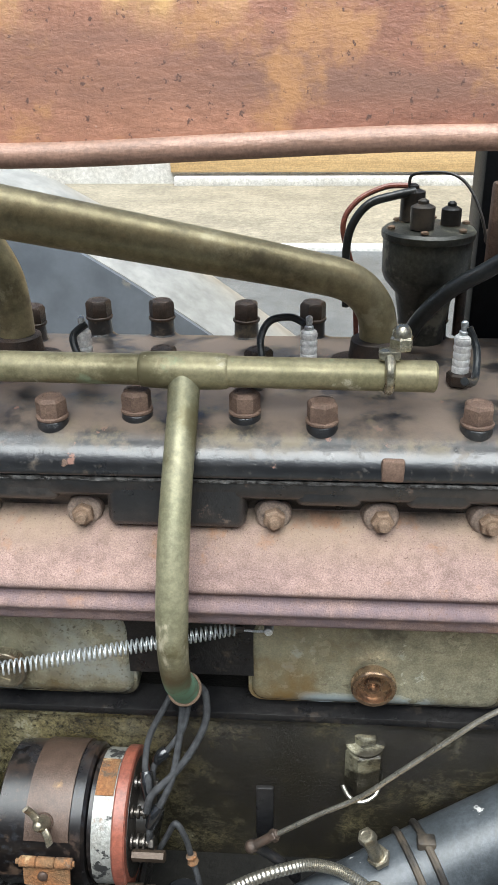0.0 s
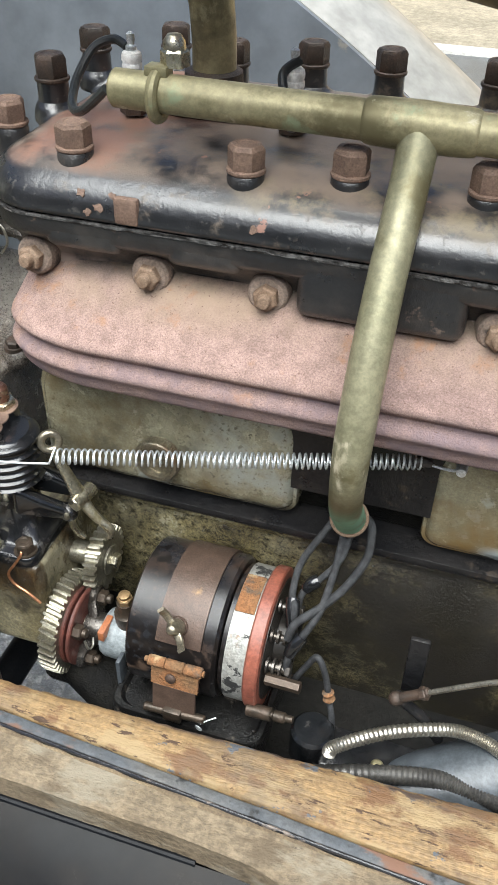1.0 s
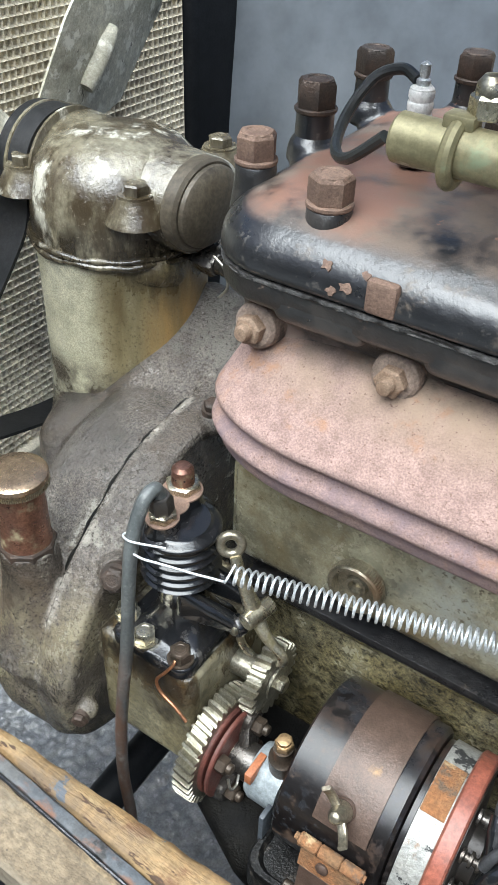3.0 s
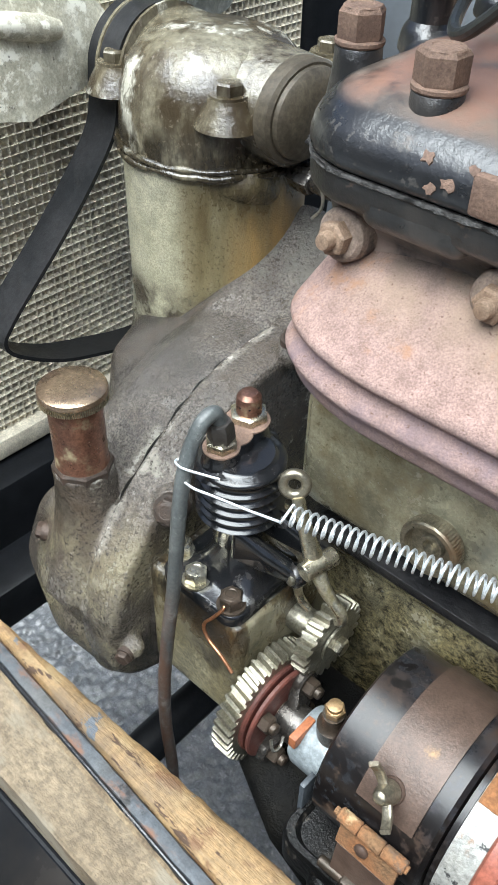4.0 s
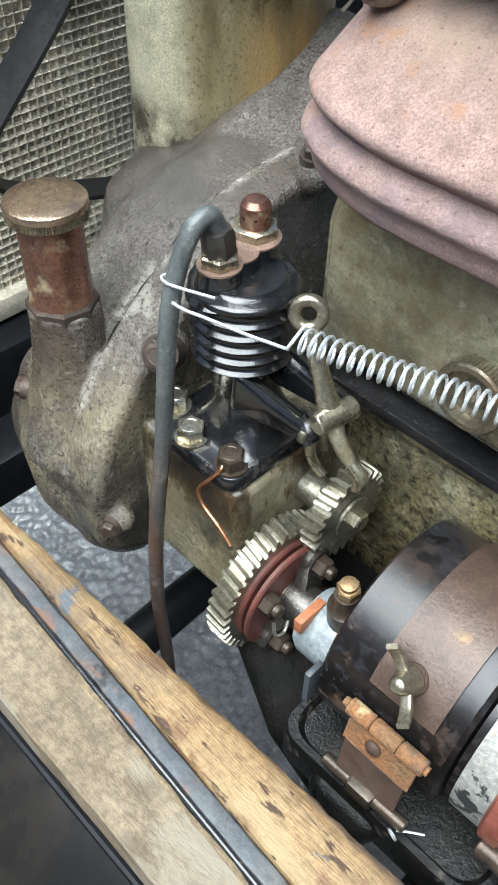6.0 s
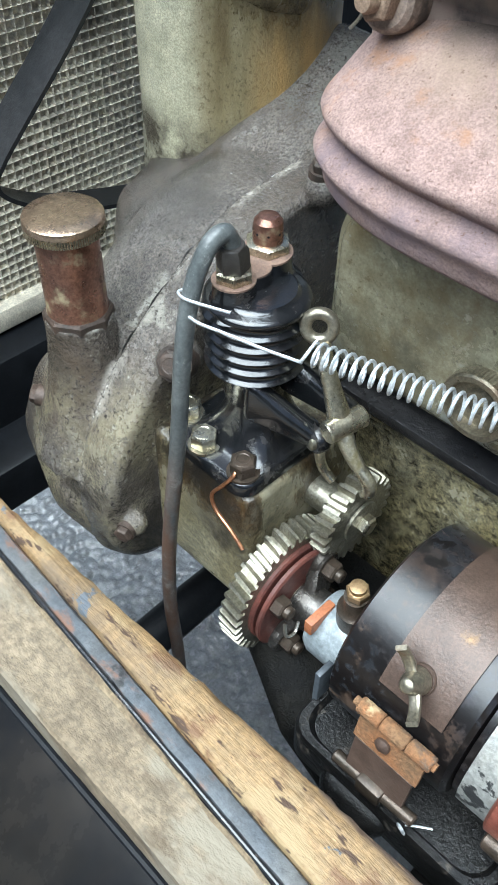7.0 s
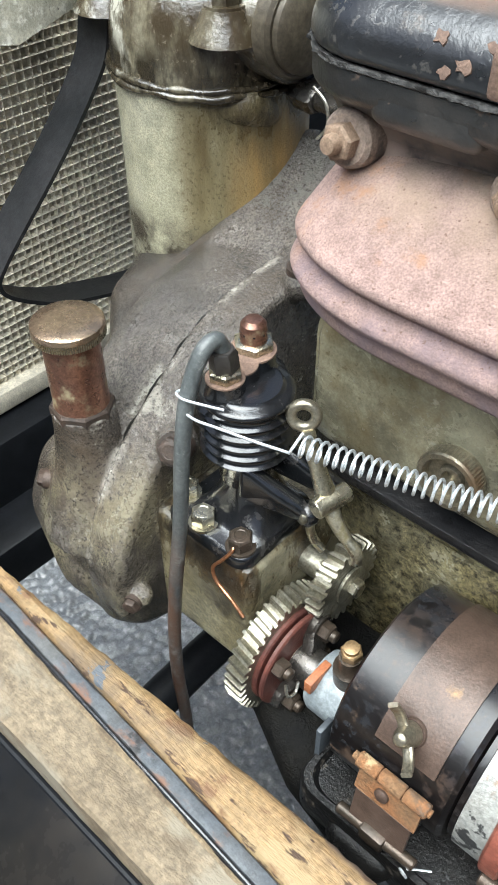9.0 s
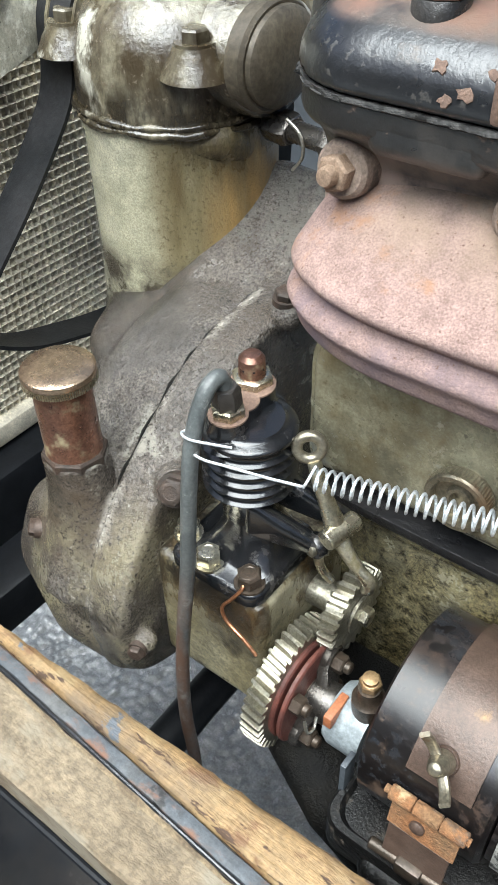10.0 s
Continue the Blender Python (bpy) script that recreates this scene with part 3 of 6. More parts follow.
def gear(bm, c, r0, r1, n, width, bore, slant=0.0):
    """A spur gear whose axle lies along x; c is the middle of its left face."""
    c = Vector(c)
    sides = []
    for x, off in ((0.0, 0.0), (0.12, 0.0), (0.88, slant * 0.76), (1.0, slant)):
        ring = []
        e = 0.0007 if x in (0.0, 1.0) else 0.0
        for k in range(n):
            for f, r in ((-0.30, r0), (-0.15, r1 - e), (0.15, r1 - e), (0.30, r0)):
                a = math.tau * (k + f) / n + off
                ring.append(bm.verts.new(c + Vector((x * width, r * math.cos(a), r * math.sin(a)))))
        sides.append(ring)
    for a, b in zip(sides, sides[1:]):
        for k in range(len(a)):
            k2 = (k + 1) % len(a)
            bm.faces.new((a[k], a[k2], b[k2], b[k]))
    for ring, x in ((sides[0], 0.0), (sides[-1], 1.0)):
        inner = [bm.verts.new(c + Vector((x * width, bore * math.cos(math.tau * (k // 4 - 0.3 + 0.2 * (k % 4)) / n),
                                          bore * math.sin(math.tau * (k // 4 - 0.3 + 0.2 * (k % 4)) / n)))) for k in range(len(ring))]
        for k in range(len(ring)):
            k2 = (k + 1) % len(ring)
            bm.faces.new((ring[k], ring[k2], inner[k2], inner[k]))
    return bm


def balls(bm, spheres):
    """A rounded form: the hull round some balls (x, y, z, r)."""
    t = bmesh.new()
    for x, y, z, r in spheres:
        t.verts.new((x, y, z + r))
        t.verts.new((x, y, z - r))
        for j in range(1, 14):
            a = math.pi * j / 14
            for k in range(26):
                b = math.tau * k / 26
                t.verts.new((x + r * math.sin(a) * math.cos(b), y + r * math.sin(a) * math.sin(b), z + r * math.cos(a)))
    bmesh.ops.convex_hull(t, input=t.verts[:], use_existing_faces=False)
    bmesh.ops.delete(t, geom=[v for v in t.verts if not v.link_faces], context="VERTS")
    me = bpy.data.meshes.new("t")
    t.to_mesh(me)
    t.free()
    bm.from_mesh(me)
    bpy.data.meshes.remove(me)
    return bm


def blended(ob, voxel=0.004, turns=6):
    """Grows the pieces of a casting into one skin with soft fillets."""
    r = ob.modifiers.new("skin", "REMESH")
    r.mode, r.voxel_size, r.use_smooth_shade = "VOXEL", voxel, True
    s = ob.modifiers.new("fillet", "SMOOTH")
    s.factor, s.iterations = 0.5, turns
    return ob


# ---- ground and house ----
def make_ground():
    bm = blank()
    bmesh.ops.create_grid(bm, x_segments=2, y_segments=2, size=60)
    tagged(part("ground", bm, M_ROAD), "dark grey coarse asphalt below the car", "asphalt", kind="structure")
    bm = blank()
    box(bm, (-14, 6.0, -0.05), (14, 9.0, 0.02), 0.01)
    tagged(part("pavement", bm, M_CONCRETE), "beige concrete apron in front of the house", "pavement", kind="structure")
    # Unseen walls, added to screen off low sky and darken reflections.
    for side, lo, hi in (("south", (-9, -5.2, 0), (9, -5.0, 3.6)), ("west", (-9.2, -5.2, 0), (-9.0, 6.0, 3.6)), ("east", (9.0, -5.2, 0), (9.2, 6.0, 3.6))):
        bm = blank()
        box(bm, lo, hi, 0)
        tagged(part("unseen_wall_" + side, bm, M_WALL), "plain dull wall out of view, added to block low sky", "wall", kind="structure")
    bm = blank()
    box(bm, (-14, 5.86, -0.05), (14, 5.998, 0.028), 0.01)
    tagged(part("kerb", bm, M_PLASTER), "white painted kerb line along the apron", "kerb", kind="structure")


def make_house():
    wall = thing("unseen_wall_house", (0, 8.6, 0), "white rendered house wall with pale timber boards", "house wall", kind="structure")
    bm = blank()
    box(bm, (-12, 8.6, 0), (12, 8.9, 3.4), 0)
    part("render_coat", bm, M_PLASTER, wall)
    bm = blank()
    box(bm, (-1.30, 8.46, 0.0), (12, 8.6, 0.10), 0.01)
    part("plinth", bm, M_PLASTER, wall)
    for k in range(16):
        bm = blank()
        z = 0.135 + 0.19 * k
        box(bm, (-1.34, 8.55, z), (9.0, 8.6, z + 0.187), 0.004)
        part("board", bm, M_BOARD, wall)


# ---- the car round the engine ----
def make_rail():
    rail = thing("hood_sill", (-0.2, 0.43, 0.60), "worn wooden hood sill with chipped grey strip", "wooden sill")
    rnd = random.Random(3)

    def inner(x):
        return 0.4775 + 0.030 * (x + 0.2)

    def lean(x):
        return -0.055 * (x + 0.2)

    bm = blank()
    rings = []
    for k in range(281):
        x = -1.3 + 2.1 * k / 280
        a, b, c = (rnd.uniform(-0.0009, 0.0009) for j in range(3))
        o, i = 0.4402 + lean(x), inner(x)
        ring = [(o, 0.600), (o, 0.670), (o + 0.0006 + abs(a) * 0.5, 0.6742), (o + 0.0022 + a * 0.6, 0.6757), (o + 0.009, 0.6764 + c * 0.3), (i - 0.011, 0.6762 + b * 0.3),
                (i - 0.005 + b, 0.6753), (i - 0.0017 + b, 0.6728 + c * 0.5), (i + b * 0.6, 0.667), (i, 0.600)]
        rings.append([bm.verts.new((x, y, z)) for y, z in ring])
    join(bm, rings)
    part("plank", bm, M_WOOD, rail, "golden worn hardwood plank")
    bm = blank()
    rings = []
    for k in range(141):
        x = -1.3 + 2.1 * k / 140
        a, b = rnd.uniform(-0.0005, 0.0005), rnd.uniform(-0.0004, 0.0004)
        rings.append([bm.verts.new((x, y + lean(x), z)) for y, z in ((0.4283, 0.620), (0.4283, 0.6715), (0.4292 + a, 0.6729 + b), (0.434, 0.6735 + b), (0.4385 + a, 0.6727), (0.4397, 0.671), (0.4397, 0.620))])
    join(bm, rings)
    part("strip", bm, M_STRIP, rail, "chipped blue-grey strip")
    bm = blank()
    tube(bm, [(-1.3 + 0.06 * k, 0.4266 + lean(-1.3 + 0.06 * k), 0.6732 + rnd.uniform(-0.0003, 0.0003)) for k in range(36)], 0.0018, 10, 4)
    part("bead", bm, M_BEADBLACK, rail, "thin shiny black bead")
    bm = blank()
    tube(bm, [(-1.3 + 0.012 * k, 0.4236 + lean(-1.3 + 0.012 * k) + rnd.uniform(-0.0008, 0.0006), 0.6716 + rnd.uniform(-0.001, 0.0006)) for k in range(175)],
         [0.0016 + 0.0011 * max(0.0, math.sin(k * 0.33)) + rnd.uniform(0, 0.0005) for k in range(175)], 6, 2)
    part("putty_line", bm, M_PUTTY, rail, "crumbling putty line")
    bm = blank()
    edge = [(-1.3 + 0.02 * k, 0.391 + rnd.uniform(-0.0007, 0.0006)) for k in range(58)] + [(-0.13, 0.391), (-0.06, 0.387), (-0.018, 0.375), (0.012, 0.350), (0.024, 0.30), (0.024, 0.22), (0.80, 0.22)]
    edge += [(0.80 - 0.05 * k, 0.4230 + lean(0.80 - 0.05 * k)) for k in range(43)]
    top = [[Vector((x, y, z)) for x, y in edge] for z in (0.640, 0.670, 0.6725)]
    top[2] = [Vector((x, y + (0.002 if y < 0.392 else -0.001), 0.6725)) for x, y in edge]
    loft(bm, top)
    part("ledge", bm, M_RAWWOOD, rail, "bare weathered pale ledge")


def make_near_fender():
    bm = blank()
    rings = []
    for k in range(25):
        x = -1.4 + 1.36 * k / 24
        ring = []
        for y, z in ((0.388, 0.640), (0.367, 0.628), (0.33, 0.600), (0.27, 0.555), (0.18, 0.51), (0.05, 0.48), (0.02, 0.47), (0.02, 0.455), (0.10, 0.46), (0.30, 0.53), (0.388, 0.61)):
            ring.append(bm.verts.new((x, y, z + 0.03 * math.sin((x + 1.4) * 2.0) * (0.39 - y))))
        rings.append(ring)
    join(bm, rings)
    f = thing("near_fender", (-0.7, 0.2, 0.45), "glossy black fender below the wooden sill", "fender")
    part("panel", bm, M_FENDER, f, "", 60)
    bm = blank()
    tube(bm, [(-1.4 + 0.068 * k, 0.3885, 0.6405) for k in range(20)], 0.0028, 8, 3)
    part("welt", bm, M_SHELL, f, "black welt under the ledge")


def make_far_fender():
    f = thing("far_fender", (-0.3, 1.5, 0.0), "faded silver far fender with blue-grey apron", "fender")
    bm = blank()
    rings = []
    for k in range(30):
        x = -1.5 + 2.3 * k / 29
        zc = 1.20 - 0.12 * max(0, x + 0.75) - 0.62 * max(0, x + 0.45) ** 1.25 - 0.25 * max(0.0, -0.9 - x) ** 1.5
        zc = max(zc, 0.42)
        ring = []
        for j in range(13):
            a = j / 12
            ring.append(bm.verts.new((x, 1.30 + 0.36 * a, zc + 0.055 * math.sin(math.pi * a) - 0.05 * a)))
        for j in range(12, -1, -1):
            a = j / 12
            ring.append(bm.verts.new((x, 1.30 + 0.36 * a, zc + 0.055 * math.sin(math.pi * a) - 0.05 * a - 0.006)))
        rings.append(ring)
    join(bm, rings)
    part("crown", bm, M_SILVER, f, "faded silver fender crown", 60)
    bm = blank()
    rings = []
    for k in range(30):
        x = -1.5 + 2.3 * k / 29
        zc = 1.20 - 0.12 * max(0, x + 0.75) - 0.62 * max(0, x + 0.45) ** 1.25 - 0.25 * max(0.0, -0.9 - x) ** 1.5
        zc = max(zc, 0.42)
        rings.append([bm.verts.new((x, y, z)) for y, z in ((1.296, zc), (1.27, zc - 0.25), (1.24, min(0.60, zc - 0.3)), (1.23, min(0.60, zc - 0.3)), (1.26, zc - 0.25), (1.286, zc))])
    join(bm, rings)
    part("apron", bm, M_NAVY, f, "blue-grey painted inner apron")
    bm = blank()
    tube(bm, [(-1.5 + 2.3 * k / 15, 1.662, max(1.20 - 0.12 * max(0, x + 0.75) - 0.62 * max(0, x + 0.45) ** 1.25 - 0.25 * max(0.0, -0.9 - x) ** 1.5, 0.42) - 0.052)
              for k in range(16) for x in [-1.5 + 2.3 * k / 15]], 0.008, 8, 3)
    part("rolled_edge", bm, M_BEAD, f)


def make_hood():
    h = thing("hood_panel", (0, 0.57, 1.32), "raised rusty steel hood panel above the engine", "hood")
    bm = blank()
    z0, z1 = 1.318, 1.340
    rings = []
    for k in range(14):
        x = -0.32 + 1.3 * k / 13
        z = z0 + (z1 - z0) * (x + 0.35) / 0.7
        rings.append([bm.verts.new((x, y, z + dz)) for y, dz in ((0.570, 0.004), (0.574, 0.05), (0.585, 0.14), (0.62, 0.28), (0.66, 0.42), (0.668, 0.42), (0.628, 0.278), (0.593, 0.14), (0.580, 0.05), (0.578, 0.004))])
    join(bm, rings)
    part("sheet", bm, M_RUSTSHEET, h, "", 50)
    bm = blank()
    tube(bm, [(-0.32 + 1.3 * k / 12, 0.572, z0 + (z1 - z0) * (-0.32 + 1.3 * k / 12 + 0.35) / 0.7 + 0.0012 * math.sin(k * 2.1)) for k in range(13)], 0.0085, 14, 4)
    part("rolled_edge", bm, M_BEAD, h, "pink rusted rolled edge")
    bm = blank()
    tube(bm, [(0.272, 0.66, 1.755), (0.272, 0.80, 1.72), (0.272, 0.945, 1.585)], 0.007, 10, 4)
    part("stay", bm, M_SHELL, h)


def make_radiator():
    r = thing("radiator", (-0.78, 0.75, 0.52), "grey honeycomb radiator core in a black shell", "radiator")
    # honeycomb cells, each a square funnel
    vs, fs = [], []
    p, x = 0.0098, -0.750
    ny, nz = 75, 66
    for i in range(ny):
        for j in range(nz):
            y, z = 0.44 + p * i, 0.585 + p * j
            b = len(vs)
            w = p * 0.5
            vs += [(x, y - w, z - w), (x, y + w, z - w), (x, y + w, z + w), (x, y - w, z + w)]
            w = p * 0.30
            vs += [(x - 0.0045, y - w, z - w), (x - 0.0045, y + w, z - w), (x - 0.0045, y + w, z + w), (x - 0.0045, y - w, z + w)]
            fs += [(b, b + 1, b + 5, b + 4), (b + 1, b + 2, b + 6, b + 5), (b + 2, b + 3, b + 7, b + 6), (b + 3, b, b + 4, b + 7), (b + 4, b + 5, b + 6, b + 7)]
    me = bpy.data.meshes.new("core")
    me.from_pydata(vs, [], fs)
    me.materials.append(M_CORE)
    core = new("core", me)
    core.parent, core.matrix_parent_inverse = r, Matrix.Translation((0.78, -0.75, -0.52))
    tagged(core, "grey honeycomb cells", kind="stuff")
    bm = blank()
    box(bm, (-0.82, 0.43, 0.58), (-0.757, 1.174, 1.24), 0.004)
    part("core_back", bm, M_SHELL, r)
    bm = blank()
    box(bm, (-0.83, 1.174, 0.42), (-0.735, 1.28, 1.30), 0.012, 3)
    part("side_shell", bm, M_SHELL, r, "dull black side shell")
    bm = blank()
    box(bm, (-0.83, 0.36, 0.42), (-0.735, 0.43, 1.30), 0.012, 3)
    part("side_shell", bm, M_SHELL, r, "dull black side shell")
    bm = blank()
    box(bm, (-0.80, 0.43, 0.555), (-0.735, 1.174, 0.582), 0.004)
    part("bottom_rim", bm, M_CORE, r, "pale brass bottom rim")
    bm = blank()
    box(bm, (-0.80, 0.36, 0.43), (-0.70, 1.16, 0.55), 0.008)
    part("bottom_tank", bm, M_SHELL, r)
    r.location.x -= 0.05


def make_fan():
    f = thing("fan", (-0.66, 0.79, 0.99), "corroded aluminium fan behind the water pump", "fan")
    c = Vector((-0.672, 0.79, 1.0))
    for k, a0 in enumerate((47, 167)):
        bm = blank()
        a = radians(a0)
        d, s = Vector((0, math.cos(a), math.sin(a))), Vector((0, -math.sin(a), math.cos(a)))
        rings = []
        for t in range(9):
            rr = 0.030 + 0.235 * t / 8
            g = min(1.0, 0.34 + 0.66 * t / 3)
            cw, ccw = 0.108 * g, 0.050 * g
            if t == 8:
                cw, ccw = 0.094, 0.040
            ring = []
            for j in range(9):
                u = -1 + 2 * j / 8
                ring.append(c + d * rr + s * ((cw + ccw) / 2 * u - (cw - ccw) / 2) + Vector((0.022 * u * min(1, t / 3) - 0.006 * u * u, 0, 0)))
            rings.append([bm.verts.new(p) for p in ring] + [bm.verts.new(p - Vector((0.003, 0, 0))) for p in reversed(ring)])
        join(bm, rings)
        blade = part("blade", bm, M_FAN, f, "", 40)
        bm = blank()
        m = c + d * 0.122 - s * 0.021 + Vector((0.0035, 0, 0))
        tube(bm, [m - d * 0.034, m - d * 0.015, m + d * 0.015, m + d * 0.034], [0.008, 0.011, 0.011, 0.007], 12, 4)
        part("stiffening_rib", bm, M_FAN, blade)
    bm = blank()
    lathe(bm, (-0.69, 0.79, 1.0), (1, 0, 0), [(0.03, 0), (0.04, 0.005), (0.04, 0.03), (0.03, 0.035)], 28)
    part("hub", bm, M_FAN, f)
    bm = blank()
    lathe(bm, (-0.655, 0.79, 1.0), (1, 0, 0), [(0.030, 0), (0.058, 0.001), (0.058, 0.004), (0.052, 0.006), (0.052, 0.030), (0.058, 0.032), (0.058, 0.035), (0.03, 0.036)], 36)
    part("pulley", bm, M_CAP, f)
    f.location += Vector((-0.043, 0.030, -0.015))
    bm = blank()
    pts = []
    for k in range(9):
        a = radians(20 + 160 * k / 8)
        pts.append((-0.690, 0.82 + 0.0545 * math.cos(a), 0.985 + 0.0545 * math.sin(a)))
    for y, z in ((0.7635, 0.963), (0.754, 0.937), (0.720, 0.897), (0.685, 0.862), (0.648, 0.828), (0.622, 0.803), (0.612, 0.787), (0.624, 0.769), (0.669, 0.742), (0.722, 0.725), (0.78, 0.711), (0.86, 0.705), (0.89, 0.75), (0.882, 0.90), (0.872, 0.99)):
        pts.append((-0.690, y, z))
    tube(bm, pts, 0.01, 10, 8, flat=(0.038, 0.004, (1, 0, 0)))
    tagged(part("fan_belt", bm, M_BELT), "slack black flat fan belt on the pulley", "belt")


# ---- engine: castings ----
def make_block():
    e = thing("engine_block", (-0.02, 0.80, 0.45), "black painted cast iron engine block", "engine block")
    bm = blank()
    loft(bm, [rounded(-0.385, 0.36, 0.668, 0.93, 0.055, z) for z in (0.80, 0.96, 1.040)])
    part("cylinder_casting", bm, M_BLOCK, e, "black painted cylinder casting")
    bm = blank()
    loft(bm, [rounded(-0.386 + d * 0.5, 0.364 - d, 0.642 + d, 0.934 - d, max(0.055 - d, 0.02), z, 12) for z, d in
              ((0.985, 0.030), (1.0, 0.0265), (1.009, 0.0225), (1.016, 0.0160), (1.0205, 0.0095), (1.0235, 0.0040), (1.0260, 0.0012), (1.0285, 0.0), (1.0405, 0.0))])
    part("top_flange", bm, M_FLANK, e, "", 60)
    for x0, x1, z0 in ((-0.324, -0.257, 1.0165), (-0.221, -0.159, 1.0165), (-0.117, 0.009, 0.992), (0.052, 0.113, 1.0165), (0.149, 0.208, 1.0165), (0.251, 0.352, 0.994)):
        bm = blank()
        box(bm, (x0, 0.6419, z0), (x1, 0.69, 1.0400), 0.0090, 6)
        part("jacket_panel", bm, M_FLANK, e, "", 60)
    bm = blank()
    box(bm, (-0.35, 0.668, 0.44), (0.40, 0.95, 0.746), 0.005)
    box(bm, (-0.347, 0.6615, 0.7405), (0.40, 0.95, 0.7478), 0.0015)
    part("crankcase", bm, M_CRANK, e, "oil-soaked dark crankcase")
    bm = blank()
    box(bm, (-0.372, 0.694, 0.757), (0.40, 0.90, 0.812), 0.006)
    part("valve_chest", bm, M_SUMP, e, "oily black valve chest wall")
    bm = blank()
    box(bm, (-0.345, 0.6585, 0.7481), (0.40, 0.90, 0.7570), 0.0015)
    part("ledge", bm, M_BLOCK, e, "black ledge below the valve covers")
    bm = blank()
    rnd = random.Random(12)
    rings = []
    for z, out in ((1.0412, 0.0), (1.0420, 0.0016), (1.0434, 0.0012), (1.0442, 0.0)):
        ring = []
        for p in rounded(-0.3872, 0.3648, 0.6408, 0.9352, 0.056, z, 24):
            ring.append(p)
        full = []
        for a, b in zip(ring, ring[1:] + ring[:1]):
            n = max(1, int((b - a).length / 0.004))
            full += [a + (b - a) * (k / n) for k in range(n)]
        rings.append([(p, out) for p in full])
    jag = [rnd.uniform(-0.8, 1.6) for p in rings[0]]
    loft(bm, [[p + Vector((0, -1 if p.y < 0.70 else 0, 0)) * (o * j) + Vector((-1 if p.x < -0.35 else 0, 0, 0)) * (o * j) for (p, o), j in zip(r, jag)] for r in rings])
    part("gasket", bm, M_GASKET, e, "frayed head gasket edge")


def make_head():
    h = thing("cylinder_head", (-0.02, 0.80, 1.031), "black cylinder head, dusty brown on top", "cylinder head")
    bm = blank()
    prof = [(1.0446, 0.001), (1.047, 0.0), (1.054, 0.0004), (1.0600, 0.0020), (1.0655, 0.0052), (1.0705, 0.0098), (1.0748, 0.0155), (1.0783, 0.0222), (1.0810, 0.0295), (1.0832, 0.038), (1.0848, 0.049), (1.0856, 0.060), (1.0860, 0.074)]
    loft(bm, [rounded(-0.388 + d * 0.8, 0.364 - d * 0.8, 0.6395 + d, 0.936 - d * 0.6, max(0.058 - d * 0.5, 0.02), z, 10) for z, d in prof])
    for x, y in HEAD_REAR:
        lathe(bm, (x, y, 1.070), (0, 0, 1), [(0.020, 0), (0.018, 0.013), (0.0160, 0.0165), (0.0150, 0.018)], 24)
    blended(part("casting", bm, M_BLACK, h, "", 180), 0.0028, 4)
    for (x, y), low in [(p, 1.056) for p in HEAD_NEAR] + [(p, 1.076) for p in HEAD_MID]:
        bm = blank()
        top = 1.0869 if low < 1.07 else 1.0886
        lathe(bm, (x, y, 0), (0, 0, 1), [(0.0172, low), (0.0150, low + (top - low) * 0.45), (0.0142, low + (top - low) * 0.7), (0.0139, top - 0.001), (0.0130, top)], 28)
        part("bolt_boss", bm, M_FLANK, h, "", 60)
    for x in (-0.249, 0.136):
        bm = blank()
        box(bm, (x - 0.010, 0.6380, 1.0465), (x + 0.010, 0.646, 1.068), 0.003)
        part("casting_pad", bm, M_RUSTBOLT, h, "rusty cast pad")
    # chips where the paint has flaked off the shoulder
    rnd = random.Random(21)
    for x, z, r in ((-0.336, 1.064, 0.0095), (-0.322, 1.0665, 0.0055), (-0.287, 1.0655, 0.0045), (-0.272, 1.0575, 0.0045), (-0.281, 1.053, 0.0035), (-0.150, 1.058, 0.0038), (-0.262, 1.066, 0.0035)):
        bm = blank()
        d = float(np.interp(z, [p[0] for p in prof], [p[1] for p in prof]))
        slope = Vector((0, -1, 0.9 if z > 1.06 else 0.35)).normalized()
        u, v = Vector((1, 0, 0)), slope.cross(Vector((1, 0, 0))).normalized()
        c = Vector((x, 0.6395 + d, z)) + slope * 0.0006
        if x < -0.32:
            c.y += 0.004
        rad = [r * rnd.uniform(0.55, 1.25) for k in range(11)]
        rings = [[bm.verts.new(c + (u * math.cos(math.tau * k / 11) + v * math.sin(math.tau * k / 11) * 0.8) * rad[k] * f + slope * e) for k in range(11)] for f, e in ((1.0, -0.0012), (0.96, 0.0), (0.5, 0.0002))]
        join(bm, rings)
        part("paint_chip", bm, M_RUSTBOLT, h, "pinkish patch of flaked paint")


HEAD_NEAR = [(-0.3046, 0.674), (-0.1665, 0.674), (0.075, 0.674), (0.2091, 0.674), (-0.380, 0.708)]
HEAD_MID = [(-0.092, 0.688), (0.006, 0.688)]
HEAD_REAR = [(-0.385, 0.880), (-0.3755, 0.775), (-0.318, 0.920), (-0.176, 0.905), (-0.104, 0.905), (-0.008, 0.90), (0.066, 0.905), (0.200, 0.905), (-0.245, 0.880)]
HEAD_INNER = [(-0.085, 0.795), (0.012, 0.795)]


